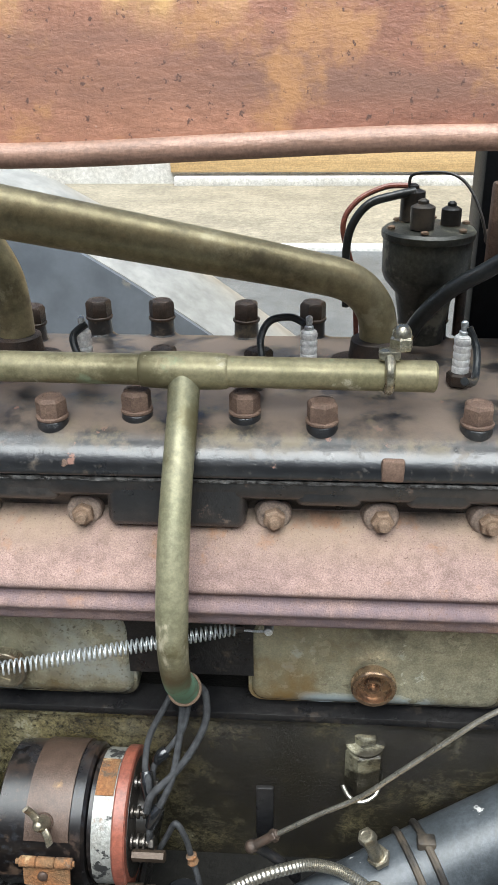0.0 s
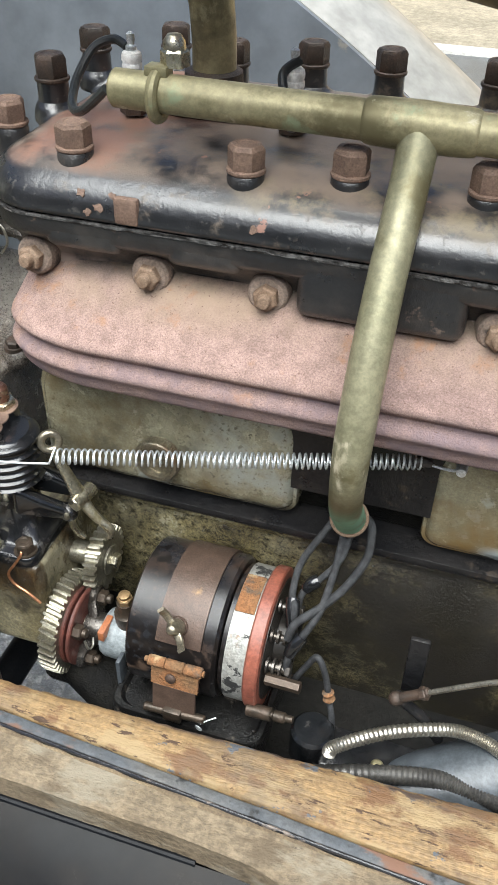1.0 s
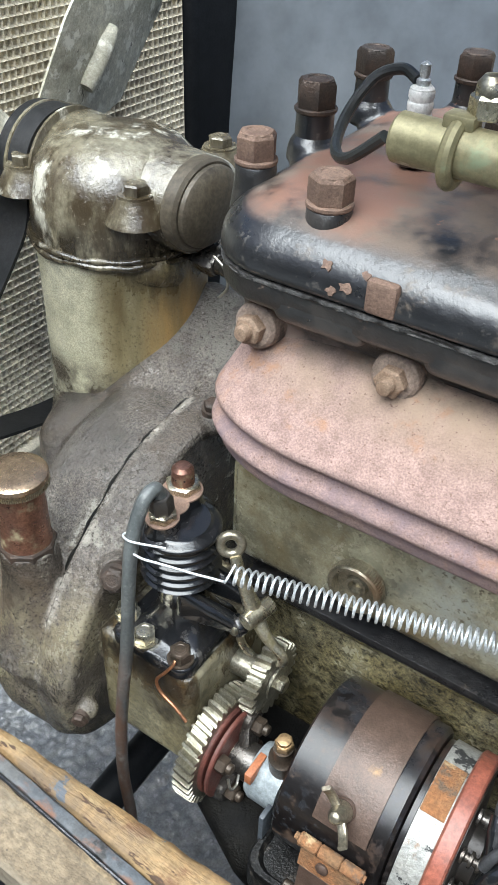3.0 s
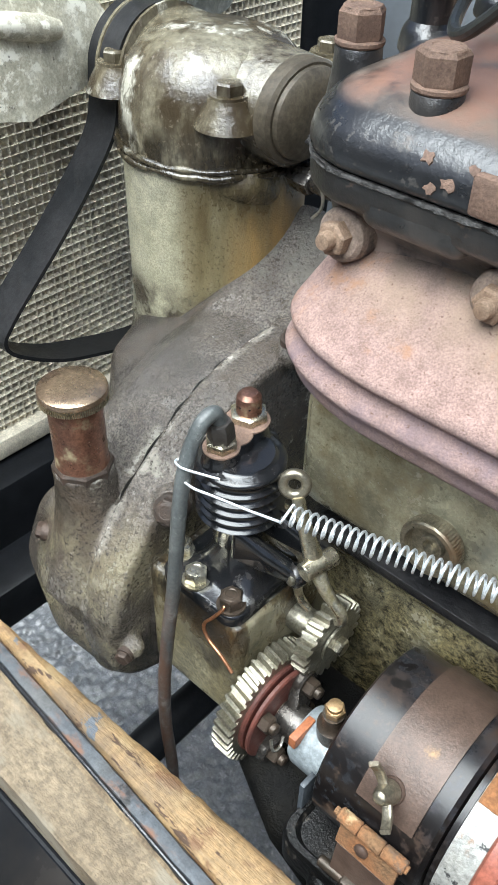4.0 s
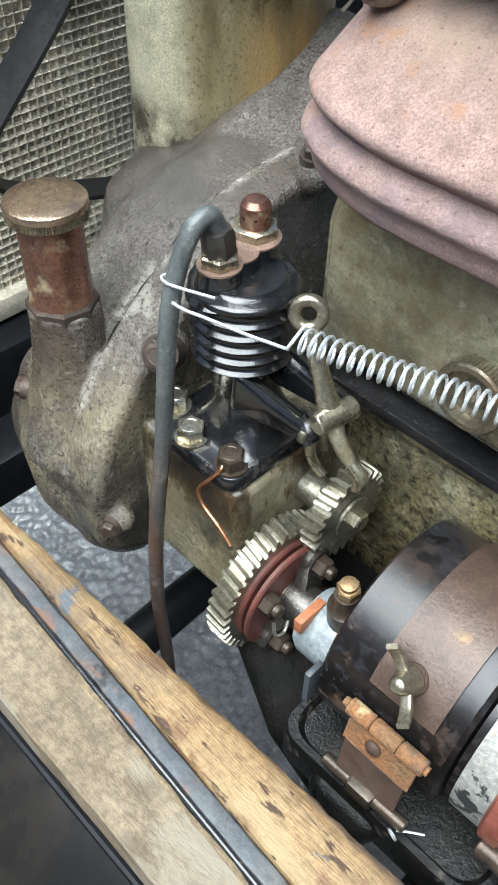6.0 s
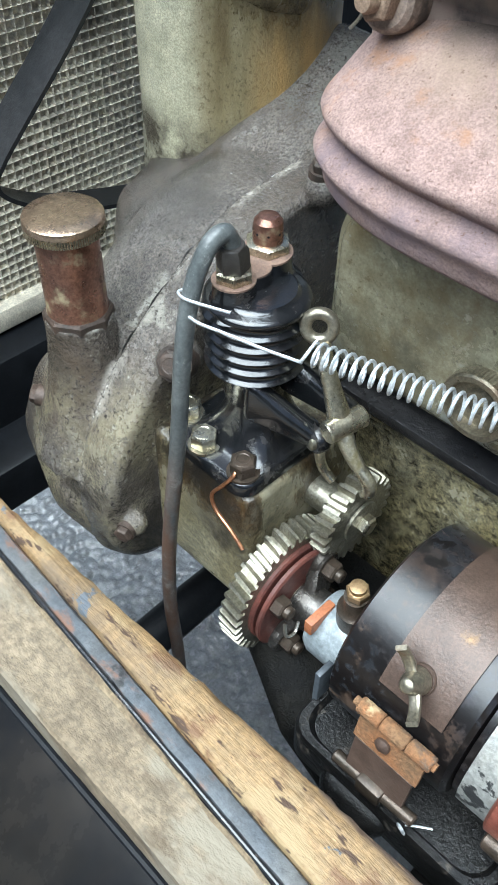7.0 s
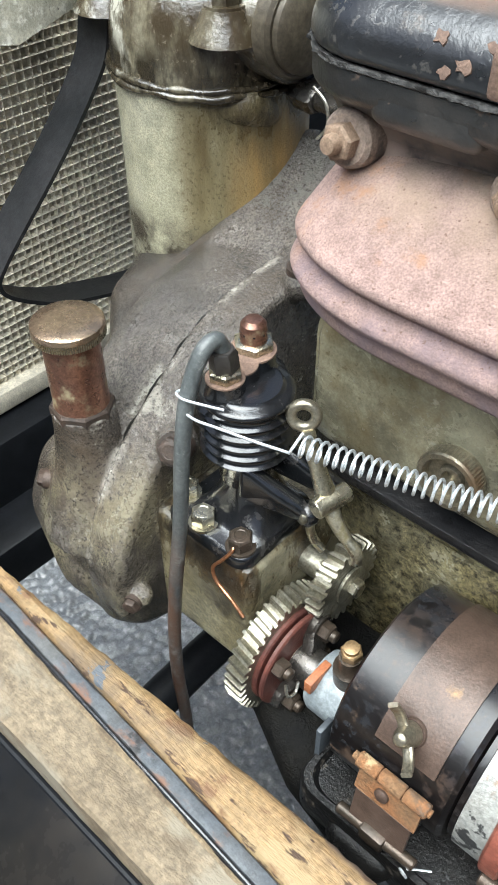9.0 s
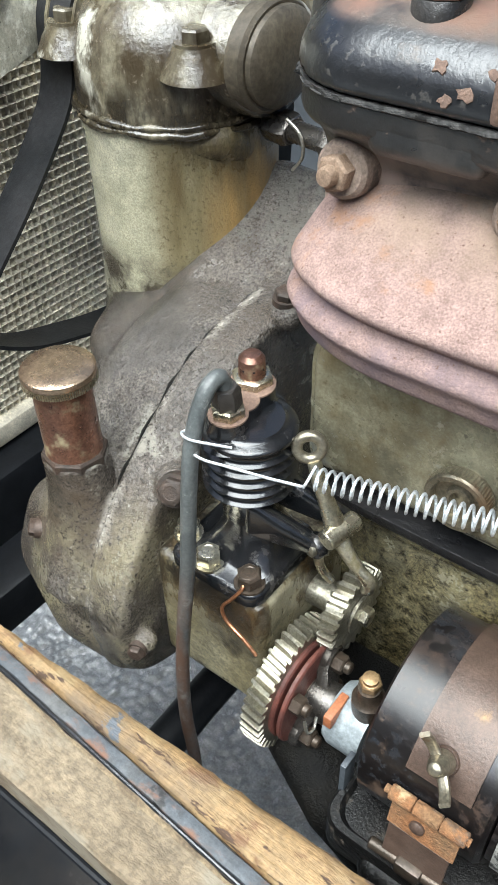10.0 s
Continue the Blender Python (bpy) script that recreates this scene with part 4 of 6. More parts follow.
def make_head_bolts():
    def bolt(material, shank, label, r=0.0140, h=0.0168):
        b = thing("head_bolt", (0, 0, 0), label, "bolt", "cylinder head bolts")
        bm = blank()
        lathe(bm, (0, 0, 0), (0, 0, 1), [(r * 1.00, 0), (r * 1.05, 0.001), (r * 1.05, 0.0028), (r * 0.98, 0.0036)], 24)
        part("washer", bm, material, b)
        bm = blank()
        hexa(bm, (0, 0, 0.0034), (0, 0, 1), r, h)
        part("hex_head", bm, material, b)
        if shank:
            bm = blank()
            lathe(bm, (0, 0, -shank), (0, 0, 1), [(r * 1.15, 0), (r * 0.95, 0.004), (r * 0.92, shank)], 20)
            part("collar", bm, M_BLACK, b)
        return b
    rusty = bolt(M_RUSTBOLT, 0, "rusty brown hexagon head bolt on the cylinder head")
    dark = bolt(M_DARKBOLT, 0.020, "dark oxidised hexagon bolt on a raised collar", 0.0145, 0.018)
    low = bolt(M_DARKBOLT, 0, "dark hexagon nut beside the brass conduit", 0.0145, 0.018)
    first = {}
    for kind, spots, z in ((rusty, HEAD_NEAR, 1.0869), (rusty, HEAD_MID, 1.0885), (dark, HEAD_REAR, 1.1050), (low, HEAD_INNER, 1.0885)):
        for k, (x, y) in enumerate(spots):
            m = pose(x, y, z, 0, 0, 37 * k + 11)
            if kind.name in first:
                copy_thing(kind, m)
            else:
                first[kind.name] = 1
                kind.matrix_basis = m


def manifold_outline(d, z, n=16):
    """The plan of the manifold at the height z, set back by d, with a long round front end."""
    x0, y0, a, b = -0.372 + 0.25 * d, 0.604 + d, 0.095, 0.056
    out = [Vector((0.42, 0.80, z)), Vector((x0 + 0.02, 0.80, z)), Vector((x0 + 0.004, 0.76, z)), Vector((x0, 0.72, z)), Vector((x0, 0.69, z))]
    for k in range(n + 1):
        t = math.pi / 2 * k / n
        out.append(Vector((x0 + a - a * math.cos(t), y0 + b - b * math.sin(t), z)))
    return out + [Vector((0.42, y0, z))]


def make_manifold():
    m = thing("exhaust_manifold", (0, 0.63, 0.90), "matt pink-brown rusted exhaust manifold", "exhaust manifold")
    prof = [(1.004, 0.072), (1.000, 0.064), (0.9935, 0.0535), (0.9840, 0.0400), (0.9735, 0.0270), (0.9640, 0.0158), (0.9585, 0.0095), (0.9555, 0.0058), (0.9530, 0.0034), (0.9505, 0.0022), (0.9475, 0.0030), (0.9440, 0.0070), (0.9415, 0.0090),
            (0.9392, 0.0078), (0.9360, 0.0038), (0.9330, 0.0008), (0.9302, -0.0006), (0.9275, 0.0002), (0.9245, 0.0028), (0.9205, 0.0055), (0.9165, 0.0062), (0.9125, 0.0068), (0.9095, 0.0090), (0.9075, 0.016), (0.907, 0.03)]
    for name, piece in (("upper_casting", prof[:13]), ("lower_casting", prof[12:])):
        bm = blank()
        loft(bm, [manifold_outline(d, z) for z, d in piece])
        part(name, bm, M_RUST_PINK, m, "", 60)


STUDS = [-0.342, -0.239, -0.141, 0.034, 0.131, 0.226]


def make_studs():
    s = thing("manifold_stud", (0, 0, 0), "browned manifold stud with nut and collar", "stud", "exhaust manifold studs")
    ax = (0, -1, 0)
    bm = blank()
    lathe(bm, (0, 0.040, 0), ax, [(0.0330, -0.004), (0.0240, 0.004), (0.0195, 0.010), (0.0174, 0.016), (0.0166, 0.029), (0.0158, 0.0335), (0.0135, 0.036)], 28)
    part("boss", bm, M_BOSS, s, "rounded dusty boss")
    bm = blank()
    hexa(bm, (0, 0.0045, 0), ax, 0.0103, 0.0095)
    part("nut", bm, M_NUT, s)
    bm = blank()
    lathe(bm, (0, -0.004, 0), ax, [(0.0058, -0.002), (0.0056, 0.0055), (0.0045, 0.0078), (0.0, 0.0084)], 16)
    part("stud_end", bm, M_NUT, s)
    for k, x in enumerate(STUDS):
        p = pose(x, 0.649, 1.001, -6, 19 * k, 0)
        if k:
            copy_thing(s, p)
        else:
            s.matrix_basis = p


def plate_outline(x0, x1, y0, y1, top, low, n=8):
    """A plate's outline with wide upper and tight lower corners."""
    out = []
    for cx, cy, r, a0 in ((x1 - top, y1 - top, top, 0), (x0 + top, y1 - top, top, 90), (x0 + low, y0 + low, low, 180), (x1 - low, y0 + low, low, 270)):
        for k in range(n + 1):
            a = radians(a0 + 90 * k / n)
            out.append(Vector((cx + r * math.cos(a), cy + r * math.sin(a), 0)))
    return out


def make_valve_covers():
    def cover(x0, x1, kx, kz, label, knob_mat):
        c = thing("valve_cover", ((x0 + x1) / 2, 0.68, 0.765), label, "valve cover", "valve covers")
        bm = blank()
        rings = []
        for y, d in ((0.70, 0.0), (0.6735, 0.0), (0.6718, 0.0012), (0.6714, 0.0040), (0.6690, 0.0052), (0.6660, 0.0086), (0.665, 0.014)):
            rings.append([bm.verts.new((p.x, y, p.y)) for p in plate_outline(x0 + d, x1 - d, 0.764 + d, 0.895 - d, 0.040 - d * 0.5, 0.015 - d * 0.4)])
        join(bm, rings)
        part("plate", bm, M_ALU, c, "", 40)
        bm = blank()
        lathe(bm, (kx, 0.6655, kz), (0, -1, 0), [(0.0200, 0), (0.0200, 0.003), (0.0222, 0.004), (0.0222, 0.0135), (0.0212, 0.0150), (0.0178, 0.0150), (0.0172, 0.0125), (0.0168, 0.0075), (0.0095, 0.0070), (0.0085, 0.0105), (0.0060, 0.0105), (0.0055, 0.004), (0, 0.004)], 48)
        knob = part("thumb_nut", bm, knob_mat, c, "knurled thumb nut")
        bm = blank()
        for k in range(60):
            a = math.tau * k / 60
            o = Vector((kx + 0.0222 * math.cos(a), 0.6565, kz + 0.0222 * math.sin(a)))
            box(bm, o - Vector((0.0005, 0.004, 0.0005)), o + Vector((0.0005, 0.004, 0.0005)), 0)
        tagged(part("knurling", bm, knob_mat, knob), kind="stuff")
    cover(-0.368, -0.110, -0.2432, 0.8085, "stained aluminium valve cover behind the long spring", M_WING)
    cover(0.006, 0.268, 0.134, 0.803, "oil-stained aluminium valve cover with rusty knob", M_FILLERCAP)


# ---- engine: pipes over the head ----
def make_conduit():
    c = thing("wiring_conduit", (-0.046, 0.68, 0.80), "tarnished brass wiring conduit along the cylinder head", "conduit")
    bm = blank()
    rod(bm, (-0.272, 0.682, 1.133), (0.172, 0.682, 1.128), 0.0138, seg=28, edge=0.002)
    part("rail_tube", bm, M_BRASS, c)
    bm = blank()
    tube(bm, [(-0.046, 0.680, 1.128), (-0.046, 0.660, 1.100), (-0.048, 0.622, 1.050), (-0.049, 0.590, 1.000), (-0.050, 0.571, 0.945), (-0.051, 0.572, 0.902), (-0.053, 0.593, 0.858), (-0.054, 0.616, 0.833), (-0.055, 0.637, 0.808)],
         [0.0148, 0.0136, 0.0136, 0.0140, 0.0142, 0.0136, 0.0134, 0.0140, 0.0146], 24, 8)
    part("drop_tube", bm, M_DROPBRASS, c, "brass drop tube, green with verdigris at its end")
    bm = blank()
    torus(bm, (-0.055, 0.6385, 0.8065), (-0.001, 0.65, -0.76), 0.0156, 0.0018)
    part("end_ring", bm, M_NUT, c)
    bm = blank()
    tube(bm, [(-0.085, 0.682, 1.131), (-0.078, 0.682, 1.131), (-0.046, 0.682, 1.1305), (-0.014, 0.682, 1.130), (-0.007, 0.682, 1.130)], [0.0142, 0.0160, 0.0170, 0.0160, 0.0142], 24, 5)
    part("tee", bm, M_BRASS, c)
    for x, mt in ((-0.236, M_BRASS), (0.131, M_NICKEL)):
        bm = blank()
        torus(bm, (x, 0.682, 1.131), (1, 0, 0), 0.0155, 0.0045, 28, 10)
        box(bm, (x - 0.009, 0.676, 1.143), (x + 0.009, 0.69, 1.152), 0.002)
        band = part("clamp", bm, mt, c, "clamp ring")
        bm = blank()
        hexa(bm, (x + 0.010, 0.690, 1.150), (0, 0, 1), 0.0105, 0.012)
        lathe(bm, (x + 0.010, 0.690, 1.161), (0, 0, 1), [(0.0085, 0), (0.008, 0.006), (0.005, 0.010), (0, 0.011)], 16)
        part("acorn_nut", bm, M_NICKEL, c, "plated acorn nut")


def make_water_pipe():
    w = thing("water_outlet_pipe", (-0.05, 0.80, 1.09), "thick tarnished brass water outlet pipe", "water pipe")
    bm = blank()
    tube(bm, [(-0.62, 0.700, 1.348), (-0.40, 0.724, 1.298), (-0.225, 0.748, 1.256), (-0.06, 0.77, 1.219), (0.05, 0.785, 1.194), (0.100, 0.793, 1.179), (0.124, 0.798, 1.154), (0.130, 0.80, 1.125), (0.128, 0.80, 1.10)],
         [0.027, 0.0255, 0.0240, 0.0215, 0.0195, 0.0190, 0.0188, 0.0185, 0.0185], 28, 8)
    part("main_tube", bm, M_DARKBRASS, w)
    bm = blank()
    tube(bm, [(-0.236, 0.80, 1.10), (-0.236, 0.80, 1.15), (-0.243, 0.80, 1.19), (-0.27, 0.795, 1.235), (-0.32, 0.78, 1.265), (-0.38, 0.755, 1.280)], 0.0185, 24, 8)
    part("branch_tube", bm, M_DARKBRASS, w)
    for x in (-0.236, 0.128):
        bm = blank()
        loft(bm, [[Vector((x + p.x, 0.80 + p.y, z)) for p in rounded(-0.046 + d, 0.046 - d, -0.026 + d, 0.026 - d, 0.024 - d, 0)] for z, d in ((1.0885, 0), (1.096, 0), (1.099, 0.003))])
        lathe(bm, (x, 0.80, 1.098), (0, 0, 1), [(0.027, 0), (0.0255, 0.012), (0.0245, 0.022), (0.021, 0.024)], 28)
        part("flange", bm, M_DARKBOLT, w, "dark iron flange")


def make_plugs():
    p = thing("spark_plug", (0, 0, 0), "white porcelain spark plug with metal tip", "spark plug", "spark plugs")
    bm = blank()
    hexa(bm, (0, 0, 0), (0, 0, 1), 0.0125, 0.012)
    part("hex_body", bm, M_DARKBOLT, p)
    bm = blank()
    prof = [(0.0084, 0.012)]
    for k in range(5):
        z = 0.013 + 0.0070 * k
        prof += [(0.0080, z), (0.0084, z + 0.0012), (0.0084, z + 0.0042), (0.0081, z + 0.0052), (0.0078, z + 0.0056), (0.0078, z + 0.0064)]
    prof += [(0.0060, 0.0490), (0.0, 0.0492)]
    lathe(bm, (0, 0, 0), (0, 0, 1), prof, 24)
    part("insulator", bm, M_WHITE, p, "ribbed white insulator")
    bm = blank()
    lathe(bm, (0, 0, 0.0485), (0, 0, 1), [(0.0045, 0), (0.0045, 0.004), (0.0028, 0.005), (0.0034, 0.008), (0.0034, 0.013), (0.0015, 0.0145)], 14)
    part("terminal", bm, M_ZINC, p)
    for k, (x, y) in enumerate(PLUGS):
        if k:
            copy_thing(p, pose(x, y, 1.0885, 0, 0, 30 * k))
        else:
            p.matrix_basis = pose(x, y, 1.0885)
    for (x, y), pts in zip(PLUGS, (
            [(-0.004, 0, 1.140), (-0.018, 0.006, 1.143), (-0.034, 0.0, 1.136), (-0.042, -0.018, 1.116), (-0.034, -0.045, 1.103), (-0.012, -0.070, 1.108), (0.016, -0.082, 1.130)],
            [(0.004, 0.0, 1.143), (-0.006, -0.012, 1.135), (0.0, -0.022, 1.118), (0.010, -0.034, 1.104), (0.012, -0.06, 1.112)],
            [(-0.004, 0.004, 1.142), (-0.018, 0.012, 1.146), (-0.038, 0.012, 1.142), (-0.047, 0.004, 1.126), (-0.044, -0.012, 1.104), (-0.044, -0.05, 1.098), (-0.05, -0.085, 1.118)],
            [(0.004, 0.0, 1.145), (0.012, -0.008, 1.125), (0.006, -0.04, 1.108), (-0.01, -0.078, 1.122)])):
        bm = blank()
        tube(bm, [(x + a, y + b, z) for a, b, z in pts], 0.0037, 10, 8)
        tagged(part("plug_wire", bm, M_RUBBER), "short black ignition lead at a spark plug", "wire", "ignition leads")


PLUGS = [(-0.296, 0.768), (-0.158, 0.768), (0.062, 0.775), (0.207, 0.765)]


# ---- front of the engine ----
TW = Vector((-0.577, 0.778, 0.0))


def make_tower():
    t = thing("water_pump_tower", (-0.586, 0.778, 0.77), "stained cream water pump tower with oily cover", "water pump")
    bm = blank()
    lathe(bm, (TW.x, TW.y, 0.74), (0, 0, 1), [(0.076, 0), (0.071, 0.03), (0.0700, 0.06), (0.0695, 0.10), (0.0695, 0.19), (0.0712, 0.20), (0.0712, 0.206)], 48)
    part("column", bm, M_TOWER, t)
    bm = blank()
    balls(bm, [(-0.548, 0.735, 0.940, 0.016), (-0.525, 0.753, 0.940, 0.020), (-0.522, 0.766, 0.928, 0.016), (-0.537, 0.747, 0.930, 0.014)])
    part("outlet_bulge", bm, M_TOWER, t, "", 60)
    bm = blank()
    rnd = random.Random(8)
    for z, r0 in ((0.9485, 0.0725), (0.9535, 0.0715)):
        tube(bm, [(TW.x + (r0 + rnd.uniform(-0.0008, 0.0012)) * math.cos(math.tau * k / 40), TW.y + (r0 + rnd.uniform(-0.0008, 0.0012)) * math.sin(math.tau * k / 40), z + rnd.uniform(-0.0009, 0.0009)) for k in range(41)],
             [rnd.uniform(0.0020, 0.0040) for k in range(41)], 8, 3)
    part("rim", bm, M_CAP, t, "oily beaded rim", 70)
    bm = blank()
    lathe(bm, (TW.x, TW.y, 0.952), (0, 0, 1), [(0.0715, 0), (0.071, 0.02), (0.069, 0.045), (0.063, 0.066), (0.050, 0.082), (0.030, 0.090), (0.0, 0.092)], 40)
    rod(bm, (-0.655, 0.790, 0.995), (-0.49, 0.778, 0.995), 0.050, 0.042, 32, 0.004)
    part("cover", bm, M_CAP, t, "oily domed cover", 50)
    bm = blank()
    lathe(bm, (-0.500, 0.774, 0.999), (1, 0, 0), [(0.040, 0), (0.040, 0.010), (0.0375, 0.0125), (0.0355, 0.0125), (0.035, 0.016), (0.032, 0.019), (0.018, 0.0225), (0, 0.0235)], 40)
    part("end_cap", bm, M_OLDCAP, t, "dark round end cap")
    for x, y, z in ((-0.524, 0.737, 1.012), (-0.640, 0.740, 1.006), (-0.524, 0.840, 1.020)):
        bm = blank()
        lathe(bm, (x, y, z - 0.022), (0, 0, 1), [(0.024, 0), (0.019, 0.012), (0.0155, 0.0185), (0.0145, 0.022)], 20)
        lathe(bm, (x, y, z), (0, 0, 1), [(0.0135, 0), (0.0135, 0.002)], 20)
        hexa(bm, (x, y, z + 0.002), (0, 0, 1), 0.0095, 0.009)
        part("cover_bolt", bm, M_CAP, t)
    bm = blank()
    hexa(bm, (-0.500, 0.782, 0.945), (1, -0.2, 0), 0.013, 0.022)
    rod(bm, (-0.480, 0.778, 0.945), (-0.440, 0.772, 0.945), 0.0085, seg=14, edge=0.001)
    hexa(bm, (-0.452, 0.774, 0.945), (1, -0.1, 0), 0.0105, 0.014)
    part("drain_fitting", bm, M_SPIDER, t, "oily brass drain fitting")
    bm = blank()
    tube(bm, [(-0.478, 0.768, 0.958), (-0.466, 0.766, 0.950), (-0.462, 0.764, 0.935), (-0.470, 0.764, 0.922)], 0.0012, 8, 6)
    part("lock_wire", bm, M_FLEX, t)
    t.location += Vector((-0.027, 0.038, -0.006))
    t.scale = (1.19, 1.19, 1.0)


HOOD = [(0.84, 0.842), (0.76, 0.834), (0.70, 0.827), (0.671, 0.819), (0.645, 0.806), (0.61, 0.781), (0.58, 0.755), (0.557, 0.727), (0.541, 0.698), (0.531, 0.670), (0.528, 0.640), (0.535, 0.612), (0.56, 0.590), (0.62, 0.58), (0.84, 0.58)]


def hood_ring(x, inset):
    """The hood-shaped section of the timing cover at x; inset moves it towards its middle."""
    c = Vector((0.70, 0.69))
    pts = smooth_path([(0, y, z) for y, z in HOOD], 4)
    out = []
    for p in pts:
        q = Vector((p.y, p.z))
        q += (c - q).normalized() * inset
        out.append(Vector((x, q.x, q.y)))
    return out


def make_timing_cover():
    c = thing("timing_cover", (-0.48, 0.62, 0.55), "greasy grey cast aluminium timing cover", "timing cover")
    bm = blank()
    # the hood, its raised bolting flange towards the block
    loft(bm, [hood_ring(x, d) for x, d in ((-0.566, 0.048), (-0.563, 0.034), (-0.556, 0.020), (-0.546, 0.010), (-0.530, 0.0035), (-0.50, 0.0), (-0.482, 0.0008), (-0.4765, 0.0040), (-0.455, 0.0050))])
    loft(bm, [hood_ring(x, d) for x, d in ((-0.474, 0.006), (-0.470, -0.0060), (-0.4665, -0.0100), (-0.438, -0.0112), (-0.432, -0.0100), (-0.4290, -0.004), (-0.4290, 0.03))])
    # web that rises to the pump column
    balls(bm, [(-0.520, 0.850, 0.872, 0.022), (-0.455, 0.850, 0.872, 0.018), (-0.535, 0.755, 0.812, 0.022), (-0.58, 0.76, 0.775, 0.03), (-0.452, 0.77, 0.828, 0.014)])
    balls(bm, [(-0.585, 0.70, 0.765, 0.03), (-0.62, 0.80, 0.745, 0.05), (-0.54, 0.66, 0.765, 0.03), (-0.54, 0.80, 0.77, 0.05)])
    # lower body
    balls(bm, [(-0.535, 0.580, 0.680, 0.036), (-0.560, 0.590, 0.655, 0.040), (-0.562, 0.585, 0.622, 0.046), (-0.515, 0.570, 0.598, 0.046), (-0.470, 0.568, 0.590, 0.038), (-0.44, 0.60, 0.66, 0.03), (-0.52, 0.62, 0.60, 0.05)])
    balls(bm, [(-0.452, 0.549, 0.690, 0.022), (-0.448, 0.534, 0.650, 0.018), (-0.458, 0.545, 0.605, 0.024)])
    # shoulder beside the pump mount
    box(bm, (-0.446, 0.566, 0.600), (-0.415, 0.68, 0.715), 0.008, 3)
    # pedestal of the oil filler
    lathe(bm, (-0.4995, 0.563, 0.66), (0, 0, 1), [(0.050, 0), (0.038, 0.035), (0.0305, 0.062), (0.0265, 0.085), (0.0245, 0.105), (0.0240, 0.122)], 32)
    # bolt bosses
    for p, r in (((-0.424, 0.588, 0.772), 0.016), ((-0.427, 0.727, 0.842), 0.015), ((-0.540, 0.552, 0.680), 0.012), ((-0.426, 0.536, 0.641), 0.011)):
        balls(bm, [(*p, r)])
    blended(part("casting", bm, M_CAST, c, "", 180), 0.0022, 3)
    # Dark bead in the crease: oily dirt that also draws the crease's shade.
    bm = blank()
    tube(bm, [p + Vector((0, -0.001, -0.001)) for p in hood_ring(-0.4755, 0.0035)[4:34]], [0.0022 + 0.0012 * math.sin(k * 1.7) for k in range(30)], 8, 2)
    part("flange_seam", bm, M_SUMP, c, "black bead of oil and painted shade along the flange seam")
    bm = blank()
    box(bm, (-0.428, 0.5605, 0.604), (-0.330, 0.69, 0.7245), 0.007, 3)
    rod(bm, (-0.36, 0.628, 0.690), (-0.3285, 0.628, 0.690), 0.0265, seg=28)
    balls(bm, [(-0.40, 0.60, 0.63, 0.036), (-0.36, 0.60, 0.64, 0.034), (-0.37, 0.62, 0.58, 0.03), (-0.42, 0.62, 0.62, 0.03)])
    blended(part("pump_mount", bm, M_MOUNT, c, "oil-stained mount under the air pump", 180), 0.002, 2)
    for p, ax, r in (((-0.416, 0.577, 0.779), (0.35, -0.75, 0.45), 0.0105), ((-0.424, 0.526, 0.641), (0.35, -0.93, 0.0), 0.0068), ((-0.548, 0.545, 0.684), (-0.75, -0.6, 0.2), 0.0075), ((-0.427, 0.725, 0.856), (0.1, -0.1, 1), 0.0085)):
        bm = blank()
        lathe(bm, Vector(p) - Vector(ax) * 0.012, ax, [(r * 1.25, 0), (r * 1.2, 0.013)], 18)
        hexa(bm, Vector(p), ax, r, r * 0.85)
        part("cover_bolt", bm, M_DARKBOLT, c)


def make_breather():
    b = thing("oil_filler", (-0.4945, 0.566, 0.78), "copper-brown oil filler pipe with knurled cap", "oil filler")
    x, y = -0.4945, 0.566
    bm = blank()
    lathe(bm, (x, y, 0.781), (0, 0, 1), [(0.0245, 0), (0.0245, 0.007), (0.023, 0.009)], 8, 0.2)
    part("hex_base", bm, M_DARKBOLT, b)
    bm = blank()
    lathe(bm, (x, y, 0.788), (0, 0, 1), [(0.0215, 0), (0.0212, 0.003), (0.0208, 0.006), (0.0208, 0.066)], 36)
    part("neck", bm, M_OLDBROWN, b, "copper-brown neck")
    bm = blank()
    lathe(bm, (x, y, 0.850), (0, 0, 1), [(0.0245, 0), (0.0255, 0.001), (0.0255, 0.006), (0.0262, 0.0065), (0.0262, 0.009), (0.0257, 0.0106), (0.0245, 0.0114), (0.014, 0.0121), (0, 0.0124)], 48)
    cap = part("cap", bm, M_FILLERCAP, b, "worn bronze cap")
    bm = blank()
    for k in range(96):
        a = math.tau * k / 96
        o = Vector((x + 0.0256 * math.cos(a), y + 0.0256 * math.sin(a), 0.8535))
        box(bm, o - Vector((0.00045, 0.00045, 0.0028)), o + Vector((0.00045, 0.00045, 0.0028)), 0)
    tagged(part("knurling", bm, M_NICKEL, cap, "bright knurled band"), kind="stuff")
    b.location += Vector((-0.005, -0.003, -0.003))


